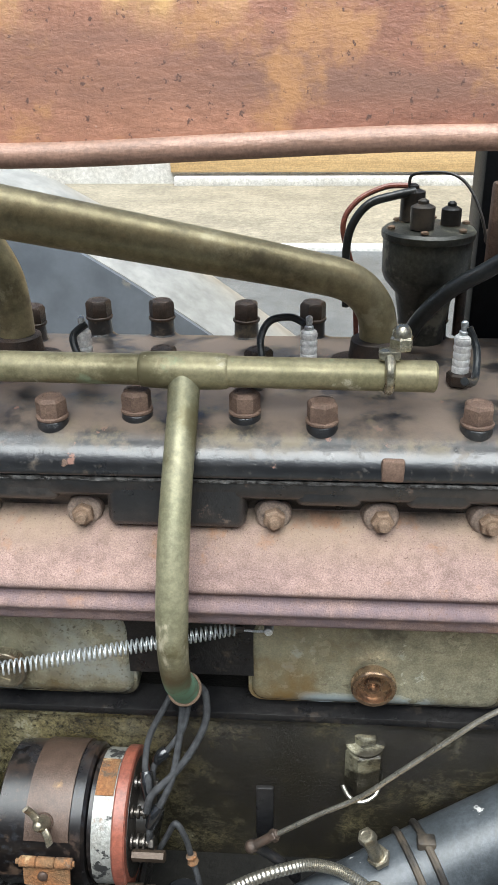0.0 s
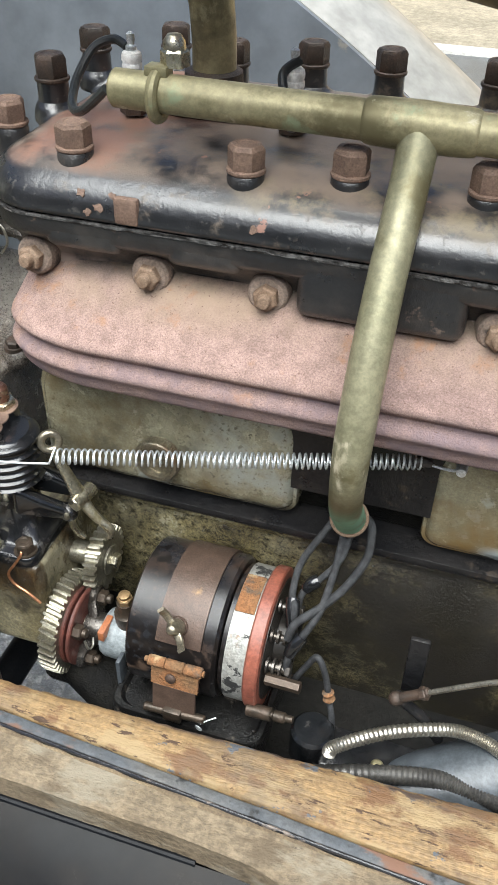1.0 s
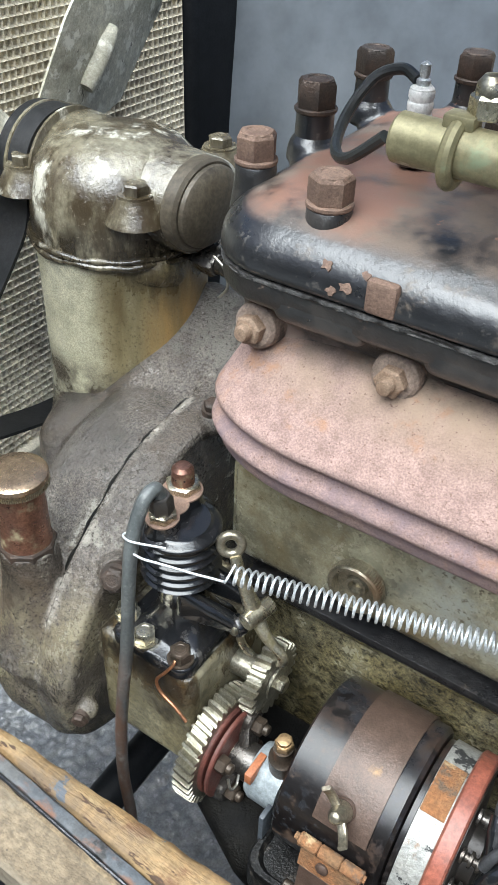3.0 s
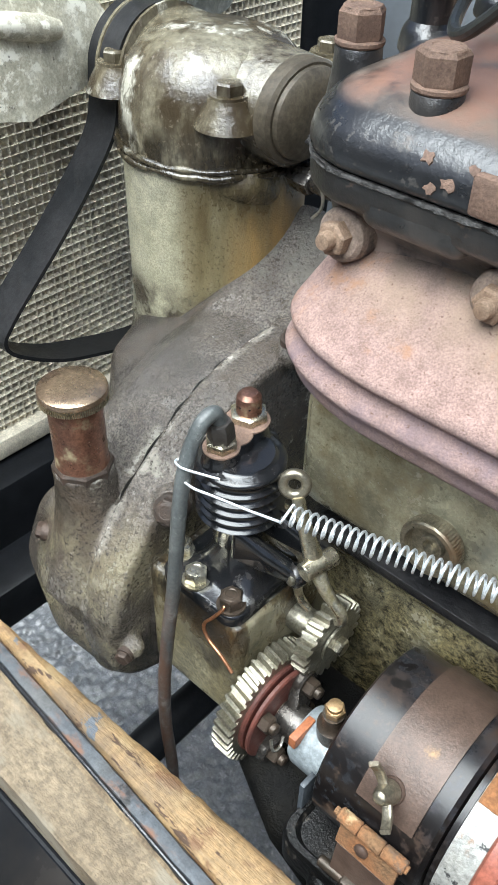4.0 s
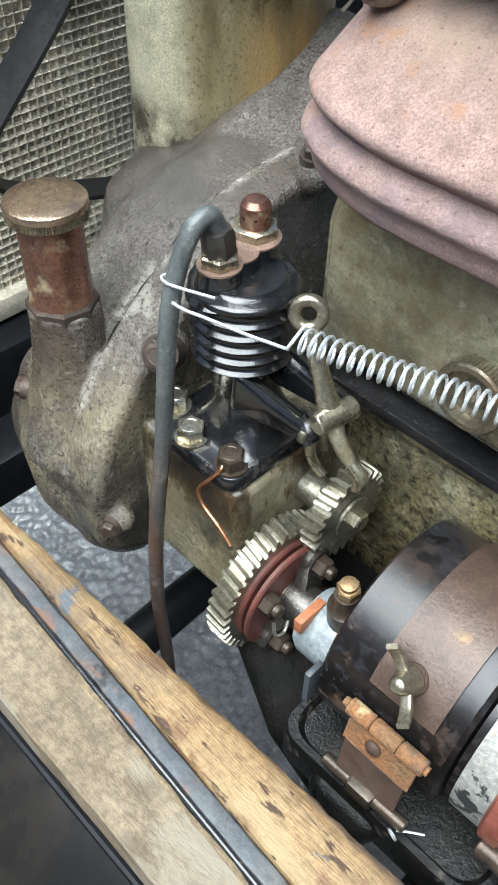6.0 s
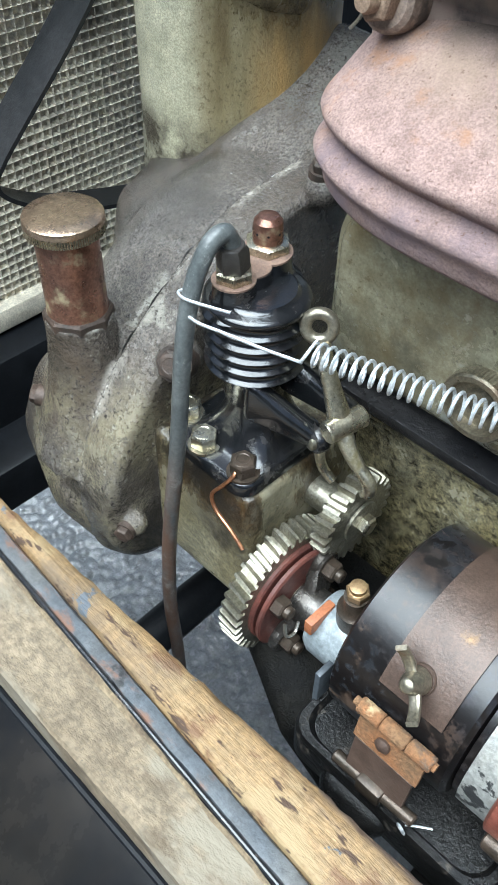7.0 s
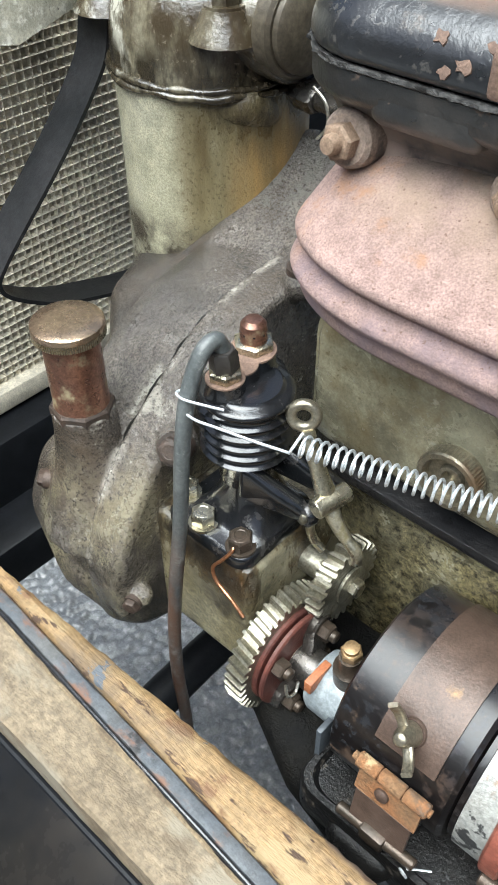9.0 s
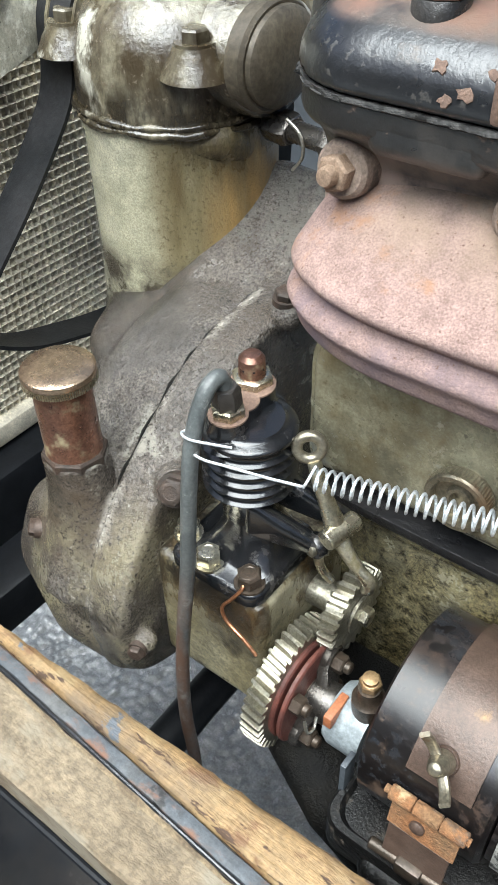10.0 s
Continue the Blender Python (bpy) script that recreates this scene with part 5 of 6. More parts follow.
def make_air_pump():
    p = thing("air_pump", (-0.371, 0.592, 0.725), "glossy black enamelled air pump on the timing cover", "air pump")
    x, y = -0.367, 0.600
    bm = blank()
    rings = [rounded(-0.412 + d, -0.3325 - d, 0.5585 + d, 0.640 - d, 0.012, z, 8) for z, d in ((0.7255, 0.0), (0.7330, 0.0), (0.7355, 0.0012), (0.7366, 0.0040))]
    for z, hw, r in ((0.7372, 0.0335, 0.0125), (0.7390, 0.0310, 0.0125), (0.7415, 0.0289, 0.0125), (0.7445, 0.0269, 0.013), (0.7480, 0.0250, 0.0138), (0.7520, 0.0233, 0.0150), (0.7570, 0.0217, 0.0165), (0.7640, 0.0205, 0.0185), (0.7750, 0.0198, 0.0196), (0.80, 0.0200, 0.0199)):
        rings.append(rounded(x - hw, x + hw, y + 0.005 - hw, y + 0.005 + hw, r, z, 8))
    loft(bm, rings)
    part("base", bm, M_ENAMEL, p, "", 50)
    bm = blank()
    prof = [(0.0204, 0.775), (0.0212, 0.797), (0.0250, 0.8025), (0.0278, 0.804)]
    for k in range(5):
        z = 0.8040 + 0.0084 * k
        prof += [(0.0306, z), (0.0324, z + 0.0004), (0.0328, z + 0.0009), (0.0324, z + 0.0014), (0.0306, z + 0.0022), (0.0294, z + 0.0040), (0.0294, z + 0.0070)]
    prof += [(0.0306, 0.8462), (0.0324, 0.8470), (0.0328, 0.8486), (0.0322, 0.8500), (0.0300, 0.8510), (0.0270, 0.8518), (0.0248, 0.8528), (0.0238, 0.8545), (0.0, 0.8550)]
    lathe(bm, (x + 0.001, y, 0.0), (0, 0, 1), [(r * 0.965, z) for r, z in prof], 44)
    part("barrel", bm, M_ENAMEL, p, "ribbed barrel", 45)
    bm = blank()
    for dx, dy, r, h in ((-0.378, 0.619, 0.0155, 0.0178), (-0.371, 0.586, 0.0125, 0.0178), (-0.3735, 0.602, 0.0125, 0.0174)):
        lathe(bm, (dx, dy, 0.8450), (0, 0, 1), [(r + 0.007, 0), (r + 0.004, 0.0034), (r + 0.0015, 0.0062), (r + 0.0003, 0.010), (r, h * 0.9), (r, h)], 28)
    part("valve_head", bm, M_ENAMEL, p, "two-lobed black valve head", 50)
    bm = blank()
    for dx, dy, r, z in ((-0.378, 0.619, 0.0157, 0.8626), (-0.371, 0.586, 0.0127, 0.8626), (-0.3735, 0.602, 0.0120, 0.8622)):
        lathe(bm, (dx, dy, z), (0, 0, 1), [(r, 0), (r, 0.0012), (r - 0.001, 0.0016)], 28)
    part("valve_plate", bm, M_RUSTBOLT, p, "thin browned plate")
    bm = blank()
    hexa(bm, (-0.379, 0.621, 0.8640), (0, 0, 1), 0.0138, 0.0060)
    part("valve_nut", bm, M_NICKEL, p, "dull plated nut")
    bm = blank()
    lathe(bm, (-0.379, 0.621, 0.8698), (0, 0, 1), [(0.0090, 0), (0.0090, 0.0085), (0.0084, 0.0125), (0.0058, 0.0155), (0, 0.0168)], 24)
    dome = part("dome", bm, M_OLDBROWN, p, "copper dome")
    bm = blank()
    for k in range(8):
        a = math.tau * k / 8
        lathe(bm, (-0.379 + 0.0087 * math.cos(a), 0.621 + 0.0087 * math.sin(a), 0.8765), (math.cos(a), math.sin(a), 0), [(0.0008, 0), (0.0007, 0.0004)], 8)
    part("vent_holes", bm, M_SHELL, dome)
    bm = blank()
    hexa(bm, (-0.371, 0.586, 0.8640), (0, 0, 1), 0.0112, 0.0070)
    part("outlet_nut", bm, M_NICKEL, p)
    bm = blank()
    hexa(bm, (-0.371, 0.586, 0.8708), (0.0, -0.12, 1), 0.0094, 0.0155, 0.7)
    part("hose_nut", bm, M_BAKE, p, "dark hose nut")
    bm = blank()
    balls(bm, [(-0.350, 0.584, 0.796, 0.0060), (-0.352, 0.584, 0.776, 0.0060), (-0.334, 0.591, 0.783, 0.0062), (-0.3135, 0.603, 0.767, 0.0072)])
    lathe(bm, (-0.3150, 0.599, 0.767), (0.35, 0.9, 0), [(0.0085, 0), (0.0092, 0.001), (0.0092, 0.007), (0.0085, 0.008)], 24)
    balls(bm, [(-0.345, 0.612, 0.802, 0.0070), (-0.345, 0.612, 0.785, 0.0060), (-0.304, 0.625, 0.778, 0.0075)])
    part("arm", bm, M_ENAMEL, p, "black pivot arm", 50)
    bm = blank()
    lathe(bm, (-0.3142, 0.5985, 0.767), (-0.35, -0.9, 0), [(0.0055, 0), (0.0055, 0.0025), (0.004, 0.0035), (0, 0.0037)], 16)
    part("pivot_pin", bm, M_STEEL, p)
    for k, (bx, by, mt) in enumerate(((-0.3800, 0.5680, M_NICKEL), (-0.3450, 0.5695, M_NUTDARK), (-0.4085, 0.580, M_NICKEL))):
        bm = blank()
        lathe(bm, (bx, by, 0.7365), (0, 0, 1), [(0.011, 0), (0.011, 0.002)], 20)
        hexa(bm, (bx, by, 0.7385), (0, 0, 1), 0.0092, 0.0105, 0.2 + k)
        part("base_bolt", bm, mt, p)


def make_pump_lever():
    l = thing("pump_lever", (-0.30, 0.605, 0.75), "nickel plated pump lever with ring eye", "lever")
    bm = blank()
    torus(bm, (-0.3265, 0.610, 0.8425), (0.55, -0.80, 0.25), 0.0080, 0.0037, 28, 12)
    part("eye", bm, M_WING, l)
    bm = blank()
    tube(bm, [(-0.3222, 0.609, 0.834), (-0.317, 0.608, 0.820), (-0.311, 0.608, 0.806), (-0.305, 0.608, 0.792), (-0.302, 0.608, 0.780)], [0.0044, 0.0050, 0.0056, 0.0072, 0.0076], 16, 6)
    lathe(bm, (-0.3025, 0.595, 0.785), (0.25, 0.95, 0.1), [(0.0065, 0), (0.0072, 0.001), (0.0072, 0.026), (0.0065, 0.027)], 20)
    part("shaft", bm, M_NICKEL, l)
    bm = blank()
    tube(bm, [(-0.300, 0.607, 0.783), (-0.291, 0.605, 0.772), (-0.283, 0.606, 0.762), (-0.2755, 0.607, 0.754), (-0.274, 0.608, 0.746), (-0.2775, 0.609, 0.739)], [0.0066, 0.0050, 0.0044, 0.0046, 0.0044, 0.0034], 14, 6)
    tube(bm, [(-0.301, 0.606, 0.779), (-0.309, 0.605, 0.768), (-0.3135, 0.606, 0.752), (-0.311, 0.608, 0.738), (-0.304, 0.610, 0.730)], [0.005, 0.0036, 0.0034, 0.0034, 0.003], 12, 6)
    part("fork", bm, M_NICKEL, l)


def make_gears():
    g = thing("drive_gear", (-0.322, 0.577, 0.585), "worn steel spur gear beside red coupling discs", "gear")
    bm = blank()
    gear(bm, (-0.3225, 0.577, 0.640), 0.0462, 0.0526, 40, 0.0170, 0.020, 0.06)
    lathe(bm, (-0.3225, 0.577, 0.640), (1, 0, 0), [(0.020, 0), (0.020, 0.016), (0.014, 0.018), (0.014, 0.034)], 28)
    lathe(bm, (-0.3165, 0.577, 0.640), (1, 0, 0), [(0.016, 0), (0.0465, 0.0005), (0.0465, 0.0045), (0.016, 0.005)], 48)
    part("toothed_wheel", bm, M_STEEL, g, "", 20)
    for k, x in enumerate((-0.3065, -0.2995)):
        bm = blank()
        lathe(bm, (x, 0.577, 0.640), (1, 0, 0), [(0.012, 0), (0.0390, 0.0003), (0.0405, 0.001), (0.0407, 0.0035), (0.0393, 0.0046), (0.012, 0.0048)], 48)
        part("fibre_disc", bm, M_REDDISC, g, "red-brown fibre disc")
    bm = blank()
    c = Vector((-0.286, 0.577, 0.640))
    lathe(bm, (-0.296, 0.577, 0.640), (1, 0, 0), [(0.012, 0), (0.016, 0.003), (0.0165, 0.022), (0.013, 0.026), (0.013, 0.04)], 24)
    for a in (52, 232):
        d = Vector((0, math.cos(radians(a)), math.sin(radians(a))))
        e = Vector((0, -math.sin(radians(a)), math.cos(radians(a))))
        pts = [c + d * 0.006, c + d * 0.016 + Vector((-0.002, 0, 0)), c + d * 0.026 + Vector((-0.006, 0, 0)), c + d * 0.036 + Vector((-0.007, 0, 0))]
        tube(bm, pts, 0.01, 16, 5, flat=(0.022, 0.009, e))
        lathe(bm, c + d * 0.031 + Vector((-0.011, 0, 0)), (1, 0, 0), [(0.0115, 0), (0.0120, 0.001), (0.0120, 0.007), (0.0105, 0.009)], 24)
    part("spider", bm, M_SPIDER, g, "dark coupling spider")
    for a in (52, 232, 142, 322):
        d = Vector((0, math.cos(radians(a)), math.sin(radians(a))))
        o = c + d * 0.031 + Vector((-0.002 if a in (52, 232) else -0.0085, 0, 0))
        bm = blank()
        hexa(bm, o, (1, 0, 0), 0.0078, 0.0085)
        lathe(bm, o, (1, 0, 0), [(0.0048, 0), (0.0048, 0.0125), (0.0035, 0.0135)], 12)
        part("castle_nut", bm, M_NUTDARK, g)
    bm = blank()
    q = c + Vector((0.006, 0.031 * math.cos(radians(142)), 0.031 * math.sin(radians(142))))
    tube(bm, [q + Vector((0, -0.008, 0.0)), q + Vector((0.004, -0.010, -0.008)), q + Vector((0.004, -0.002, -0.013)), q + Vector((0.002, 0.004, -0.008))], 0.0012, 8, 6)
    part("split_pin", bm, M_FLEX, g)
    p = thing("pinion", (-0.31, 0.626, 0.655), "small worn steel pinion above the drive gear", "gear")
    bm = blank()
    gear(bm, (-0.3035, 0.626, 0.6885), 0.0290, 0.0352, 24, 0.0140, 0.015, -0.05)
    part("toothed_wheel", bm, M_STEEL, p, "", 20)
    bm = blank()
    rod(bm, (-0.345, 0.626, 0.6885), (-0.305, 0.626, 0.6885), 0.012, seg=24)
    lathe(bm, (-0.2975, 0.626, 0.6885), (1, 0, 0), [(0.0185, 0), (0.0185, 0.002), (0.0145, 0.003), (0.0145, 0.008), (0.016, 0.009), (0.016, 0.011), (0.010, 0.012)], 28)
    lathe(bm, (-0.3435, 0.626, 0.6885), (1, 0, 0), [(0.014, 0), (0.024, 0.0005), (0.024, 0.0025), (0.014, 0.003)], 32)
    part("hub", bm, M_STEEL, p)
    bm = blank()
    hexa(bm, (-0.2868, 0.626, 0.689), (1, 0, 0), 0.0078, 0.008)
    part("end_bolt", bm, M_NICKEL, p)


MY, MZ, MR = 0.597, 0.674, 0.069


def ring_arc(bm, x0, x1, r0, r1, a0, a1, n=40, yc=0.597, zc=0.674):
    """A strap round the magneto from angle a0 to a1 in degrees."""
    rings = []
    for k in range(n + 1):
        a = radians(a0 + (a1 - a0) * k / n)
        c, s = math.cos(a), math.sin(a)
        rings.append([bm.verts.new((x, yc + r * c, zc + r * s)) for x, r in ((x0, r0), (x0, r1), (x1, r1), (x1, r0))])
    join(bm, rings)
    return bm


def make_magneto():
    m = thing("magneto", (-0.17, 0.60, 0.60), "worn black drum magneto with brown strap", "magneto")
    bm = blank()
    lathe(bm, (-0.230, MY, MZ), (1, 0, 0), [(0.040, 0), (MR - 0.003, 0), (MR, 0.002), (MR, 0.084), (MR - 0.003, 0.087), (0.05, 0.088)], 64)
    part("drum", bm, M_BODY, m, "worn blue-black steel drum")
    bm = blank()
    ring_arc(bm, -0.200, -0.157, MR + 0.0005, MR + 0.0022, 20, 153)
    part("strap", bm, M_STRAP, m, "brown clamping strap")
    bm = blank()
    join(bm, [[bm.verts.new((x, y, z)) for y, z in ((0.5245, 0.690), (0.5195, 0.668), (0.5165, 0.6675), (0.5210, 0.690))] for x in (-0.199, -0.154)])
    part("hinge_leaf", bm, M_HINGE, m, "orange rusted hinge leaf")
    bm = blank()
    join(bm, [[bm.verts.new((x, y, z)) for y, z in ((0.5193, 0.6674), (0.5150, 0.636), (0.5120, 0.636), (0.5161, 0.6674))] for x in (-0.197, -0.156)])
    part("strap_end", bm, M_STRAP, m, "brown strap end")
    bm = blank()
    for x0, x1 in ((-0.202, -0.186), (-0.1855, -0.168), (-0.1675, -0.151)):
        rod(bm, (x0, 0.5225, 0.692), (x1, 0.5225, 0.692), 0.0052, seg=14, edge=0.0008)
    rod(bm, (-0.2055, 0.5225, 0.692), (-0.149, 0.5225, 0.692), 0.0028, seg=10)
    part("hinge", bm, M_HINGE, m, "rusty hinge barrel")
    bm = blank()
    lathe(bm, (-0.180, 0.5190, 0.678), (0, -1, 0.2), [(0.005, 0), (0.005, 0.002), (0.003, 0.0035), (0, 0.0038)], 16)
    part("rivet", bm, M_STRAP, m)
    # wing nut on its lug
    bm = blank()
    a = radians(139)
    d = Vector((0, math.cos(a), math.sin(a)))
    up = Vector((0, -d.z, d.y)) * -1
    o = Vector((-0.181, MY, MZ)) + d * (MR + 0.003)
    lathe(bm, o - d * 0.003, d, [(0.0088, 0), (0.0092, 0.0005), (0.0092, 0.0035), (0.0085, 0.0045)], 24)
    part("washer", bm, M_STRAP, m)
    bm = blank()
    lathe(bm, o + d * 0.004, d, [(0.0082, 0), (0.0072, 0.004), (0.0060, 0.011), (0.0046, 0.0125), (0.0046, 0.0158), (0.0036, 0.017), (0, 0.0174)], 20)
    side = (Vector((0.66, 0, 0)) - up * 0.75).normalized()
    for sgn in (1, -1):
        w = o + d * 0.010
        tube(bm, [w + side * (0.003 * sgn), w + side * (0.009 * sgn) + d * 0.0010, w + side * (0.0145 * sgn) + d * 0.0040, w + side * (0.0185 * sgn) + d * 0.0085, w + side * (0.0195 * sgn) + d * 0.0105],
             [0.0045, 0.005, 0.0055, 0.0055, 0.004], 14, 5, flat=(0.0066, 0.0030, side.cross(d)))
    part("wing_nut", bm, M_WING, m, "brown wing nut", 50)
    # drive end
    bm = blank()
    lathe(bm, (-0.2745, 0.578, 0.640), (1, 0, 0), [(0.016, 0), (0.0225, 0.002), (0.0252, 0.007), (0.0252, 0.032)], 32)
    part("drive_bearing", bm, M_GREYPAINT, m, "grey painted bearing housing")
    bm = blank()
    box(bm, (-0.2700, 0.552, 0.655), (-0.2635, 0.576, 0.6670), 0.001)
    part("cover_plate", bm, M_PLATE, m, "small orange-brown plate")
    bm = blank()
    lathe(bm, (-0.2490, 0.578, 0.660), (0, -0.1, 1), [(0.012, 0), (0.012, 0.019), (0.010, 0.0205), (0.008, 0.024), (0.008, 0.034)], 20)
    part("oil_cup", bm, M_NUTDARK, m)
    bm = blank()
    hexa(bm, (-0.2490, 0.576, 0.694), (0, -0.1, 1), 0.0080, 0.0065)
    lathe(bm, (-0.2490, 0.5753, 0.7003), (0, -0.1, 1), [(0.0055, 0), (0.0055, 0.004), (0, 0.0055)], 16)
    part("clamp_bolt", bm, M_OLDGOLD, m, "brown-gold capped bolt")
    # far end: dark collar, silver housing, red ring and terminal block
    bm = blank()
    lathe(bm, (-0.1425, MY, MZ), (1, 0, 0), [(0.05, 0), (0.062, 0.001), (0.062, 0.005), (0.058, 0.006)], 56)
    part("collar", bm, M_BODY, m)
    bm = blank()
    lathe(bm, (-0.138, MY, MZ - 0.001), (1, 0, 0), [(0.05, 0), (0.0645, 0.001), (0.0645, 0.030), (0.06, 0.031)], 56)
    part("end_housing", bm, M_ALUPAINT, m, "flaking silver end housing")
    bm = blank()
    ring_arc(bm, -0.1365, -0.1185, 0.0648, 0.0662, 80, 116, 14, MY, MZ - 0.001)
    part("rust_patch", bm, M_HINGE, m, "orange rusted clip")
    bm = blank()
    lathe(bm, (-0.1175, MY, MZ - 0.001), (1, 0, 0), [(0.065, 0), (0.0668, 0.0008), (0.0678, 0.002), (0.0678, 0.0122), (0.066, 0.0136), (0.058, 0.0140)], 64)
    part("end_ring", bm, M_RED, m, "red painted end ring")
    bm = blank()
    lathe(bm, (-0.106, MY, MZ - 0.001), (1, 0, 0), [(0.059, 0), (0.058, 0.003), (0.030, 0.006), (0.030, 0.016), (0.022, 0.018)], 48)
    part("end_plate", bm, M_BAKE, m)
    for k, (y, z, r) in enumerate(((0.565, 0.715, 0.0060), (0.553, 0.688, 0.0080), (0.560, 0.662, 0.0085), (0.590, 0.727, 0.006))):
        bm = blank()
        for j in range(3):
            lathe(bm, (-0.101 + 0.006 * j, y, z), (1, 0, 0), [(r, 0), (r, 0.002), (r * 0.55, 0.003), (r * 0.55, 0.006)], 16)
        hexa(bm, (-0.083, y, z), (1, 0, 0), r * 0.9, 0.005)
        part("terminal", bm, M_SPIDER if k != 2 else M_NUTDARK, m, "stacked terminal nuts")
    bm = blank()
    rod(bm, (-0.098, 0.543, 0.682), (-0.066, 0.540, 0.686), 0.0055, seg=6)
    part("clip_bar", bm, M_NUTDARK, m)
    bm = blank()
    rod(bm, (-0.112, 0.533, 0.644), (-0.088, 0.531, 0.648), 0.0065, seg=18, edge=0.001)
    rod(bm, (-0.087, 0.531, 0.648), (-0.074, 0.530, 0.650), 0.0052, seg=18, edge=0.002)
    rod(bm, (-0.090, 0.531, 0.648), (-0.068, 0.530, 0.651), 0.0034, seg=12)
    part("grease_cup", bm, M_NUTDARK, m)


def make_cradle():
    c = thing("magneto_bracket", (-0.2, 0.60, 0.56), "oily black iron bracket under the magneto", "bracket")
    bm = blank()
    loft(bm, [rounded(-0.244 + d, -0.093 - d, 0.510 + d, 0.70, 0.016, z, 5) for z, d in ((0.588, 0.004), (0.592, 0.0), (0.618, 0.0), (0.621, 0.0015), (0.621, 0.006), (0.616, 0.009))])
    part("cradle", bm, M_CRADLE, c)
    bm = blank()
    balls(bm, [(-0.20, 0.514, 0.600, 0.012), (-0.17, 0.514, 0.600, 0.012), (-0.185, 0.505, 0.580, 0.016)])
    part("ear", bm, M_CRADLE, c, "rounded lower ear", 60)
    bm = blank()
    rod(bm, (-0.206, 0.513, 0.633), (-0.146, 0.513, 0.638), 0.0042, seg=14, edge=0.001)
    box(bm, (-0.186, 0.507, 0.628), (-0.168, 0.519, 0.642), 0.002)
    part("strap_bolt", bm, M_NUTDARK, c, "dark strap bolt")
    bm = blank()
    torus(bm, (-0.150, 0.507, 0.632), (0.3, 1, 0.2), 0.0032, 0.0008, 16, 6)
    tube(bm, [(-0.149, 0.509, 0.636), (-0.143, 0.512, 0.640), (-0.136, 0.516, 0.642)], 0.0007, 6, 4)
    part("split_pin", bm, M_ZINC, c)
    bm = blank()
    box(bm, (-0.2450, 0.536, 0.600), (-0.2405, 0.550, 0.652), 0.001)
    part("side_tab", bm, M_GREYTUBE, c)
    bm = blank()
    box(bm, (-0.345, 0.555, 0.555), (-0.10, 0.71, 0.587), 0.010, 2)
    balls(bm, [(-0.325, 0.585, 0.59, 0.03), (-0.25, 0.54, 0.575, 0.02), (-0.20, 0.54, 0.54, 0.02), (-0.30, 0.64, 0.53, 0.04), (-0.18, 0.64, 0.53, 0.04)])
    part("web", bm, M_SUMP, c, "black oily web", 50)


# ---- wires, hoses, springs ----
def make_spring():
    s = thing("return_spring", (-0.17, 0.61, 0.81), "long bright zinc coil spring across the valve covers", "spring")
    a, b = Vector((-0.2957, 0.567, 0.867)), Vector((-0.003, 0.642, 0.8815))
    d = (b - a).normalized()
    u = d.orthogonal().normalized()
    v = d.cross(u)
    n, turns = 62 * 14, 62
    pts = []
    for k in range(n + 1):
        t = k / n
        along = 1.06 * t - 0.06 * t * t
        sag = -0.0015 * math.sin(math.pi * along)
        ph = -math.tau * turns * t
        pts.append(a + (b - a) * along + Vector((0, 0, sag)) + (u * math.cos(ph) + v * math.sin(ph)) * 0.0063)
    bm = blank()
    tube(bm, pts, 0.00092, 6, 1)
    part("coil", bm, M_ZINC, s)
    bm = blank()
    tube(bm, [pts[0], a + Vector((-0.002, -0.005, -0.003)), (-0.3005, 0.5640, 0.8600), (-0.308, 0.5625, 0.8592), (-0.322, 0.5585, 0.8590), (-0.345, 0.5515, 0.8603), (-0.357, 0.5478, 0.8608), (-0.3655, 0.5476, 0.8608)], 0.00095, 8, 5)
    part("hook", bm, M_ZINC, s)
    bm = blank()
    tube(bm, [b + Vector((-0.006, -0.001, 0)), b + Vector((0.003, 0, 0.0)), b + Vector((0.008, 0.001, -0.001))], [0.006, 0.0045, 0.003], 10, 4)
    part("end_loop", bm, M_BAKE, s)
    bm = blank()
    tube(bm, [(0.002, 0.642, 0.8805), (0.012, 0.643, 0.8785), (0.024, 0.645, 0.8770), (0.028, 0.652, 0.8775)], 0.0013, 8, 5)
    lathe(bm, (0.029, 0.678, 0.876), (0, -1, 0.05), [(0.006, 0), (0.006, 0.02), (0.004, 0.028), (0.005, 0.030), (0.004, 0.036), (0, 0.037)], 14)
    part("anchor", bm, M_ZINC, s, "bright anchor pin")
    bm = blank()
    tube(bm, [(-0.3785, 0.5575, 0.8670), (-0.3797, 0.5530, 0.8670), (-0.3745, 0.5508, 0.8672), (-0.367, 0.5520, 0.8674), (-0.348, 0.561, 0.8660)], 0.0009, 8, 5)
    tagged(part("tie_wire", bm, M_ZINC), "bright wire tie round the black hose", "wire")


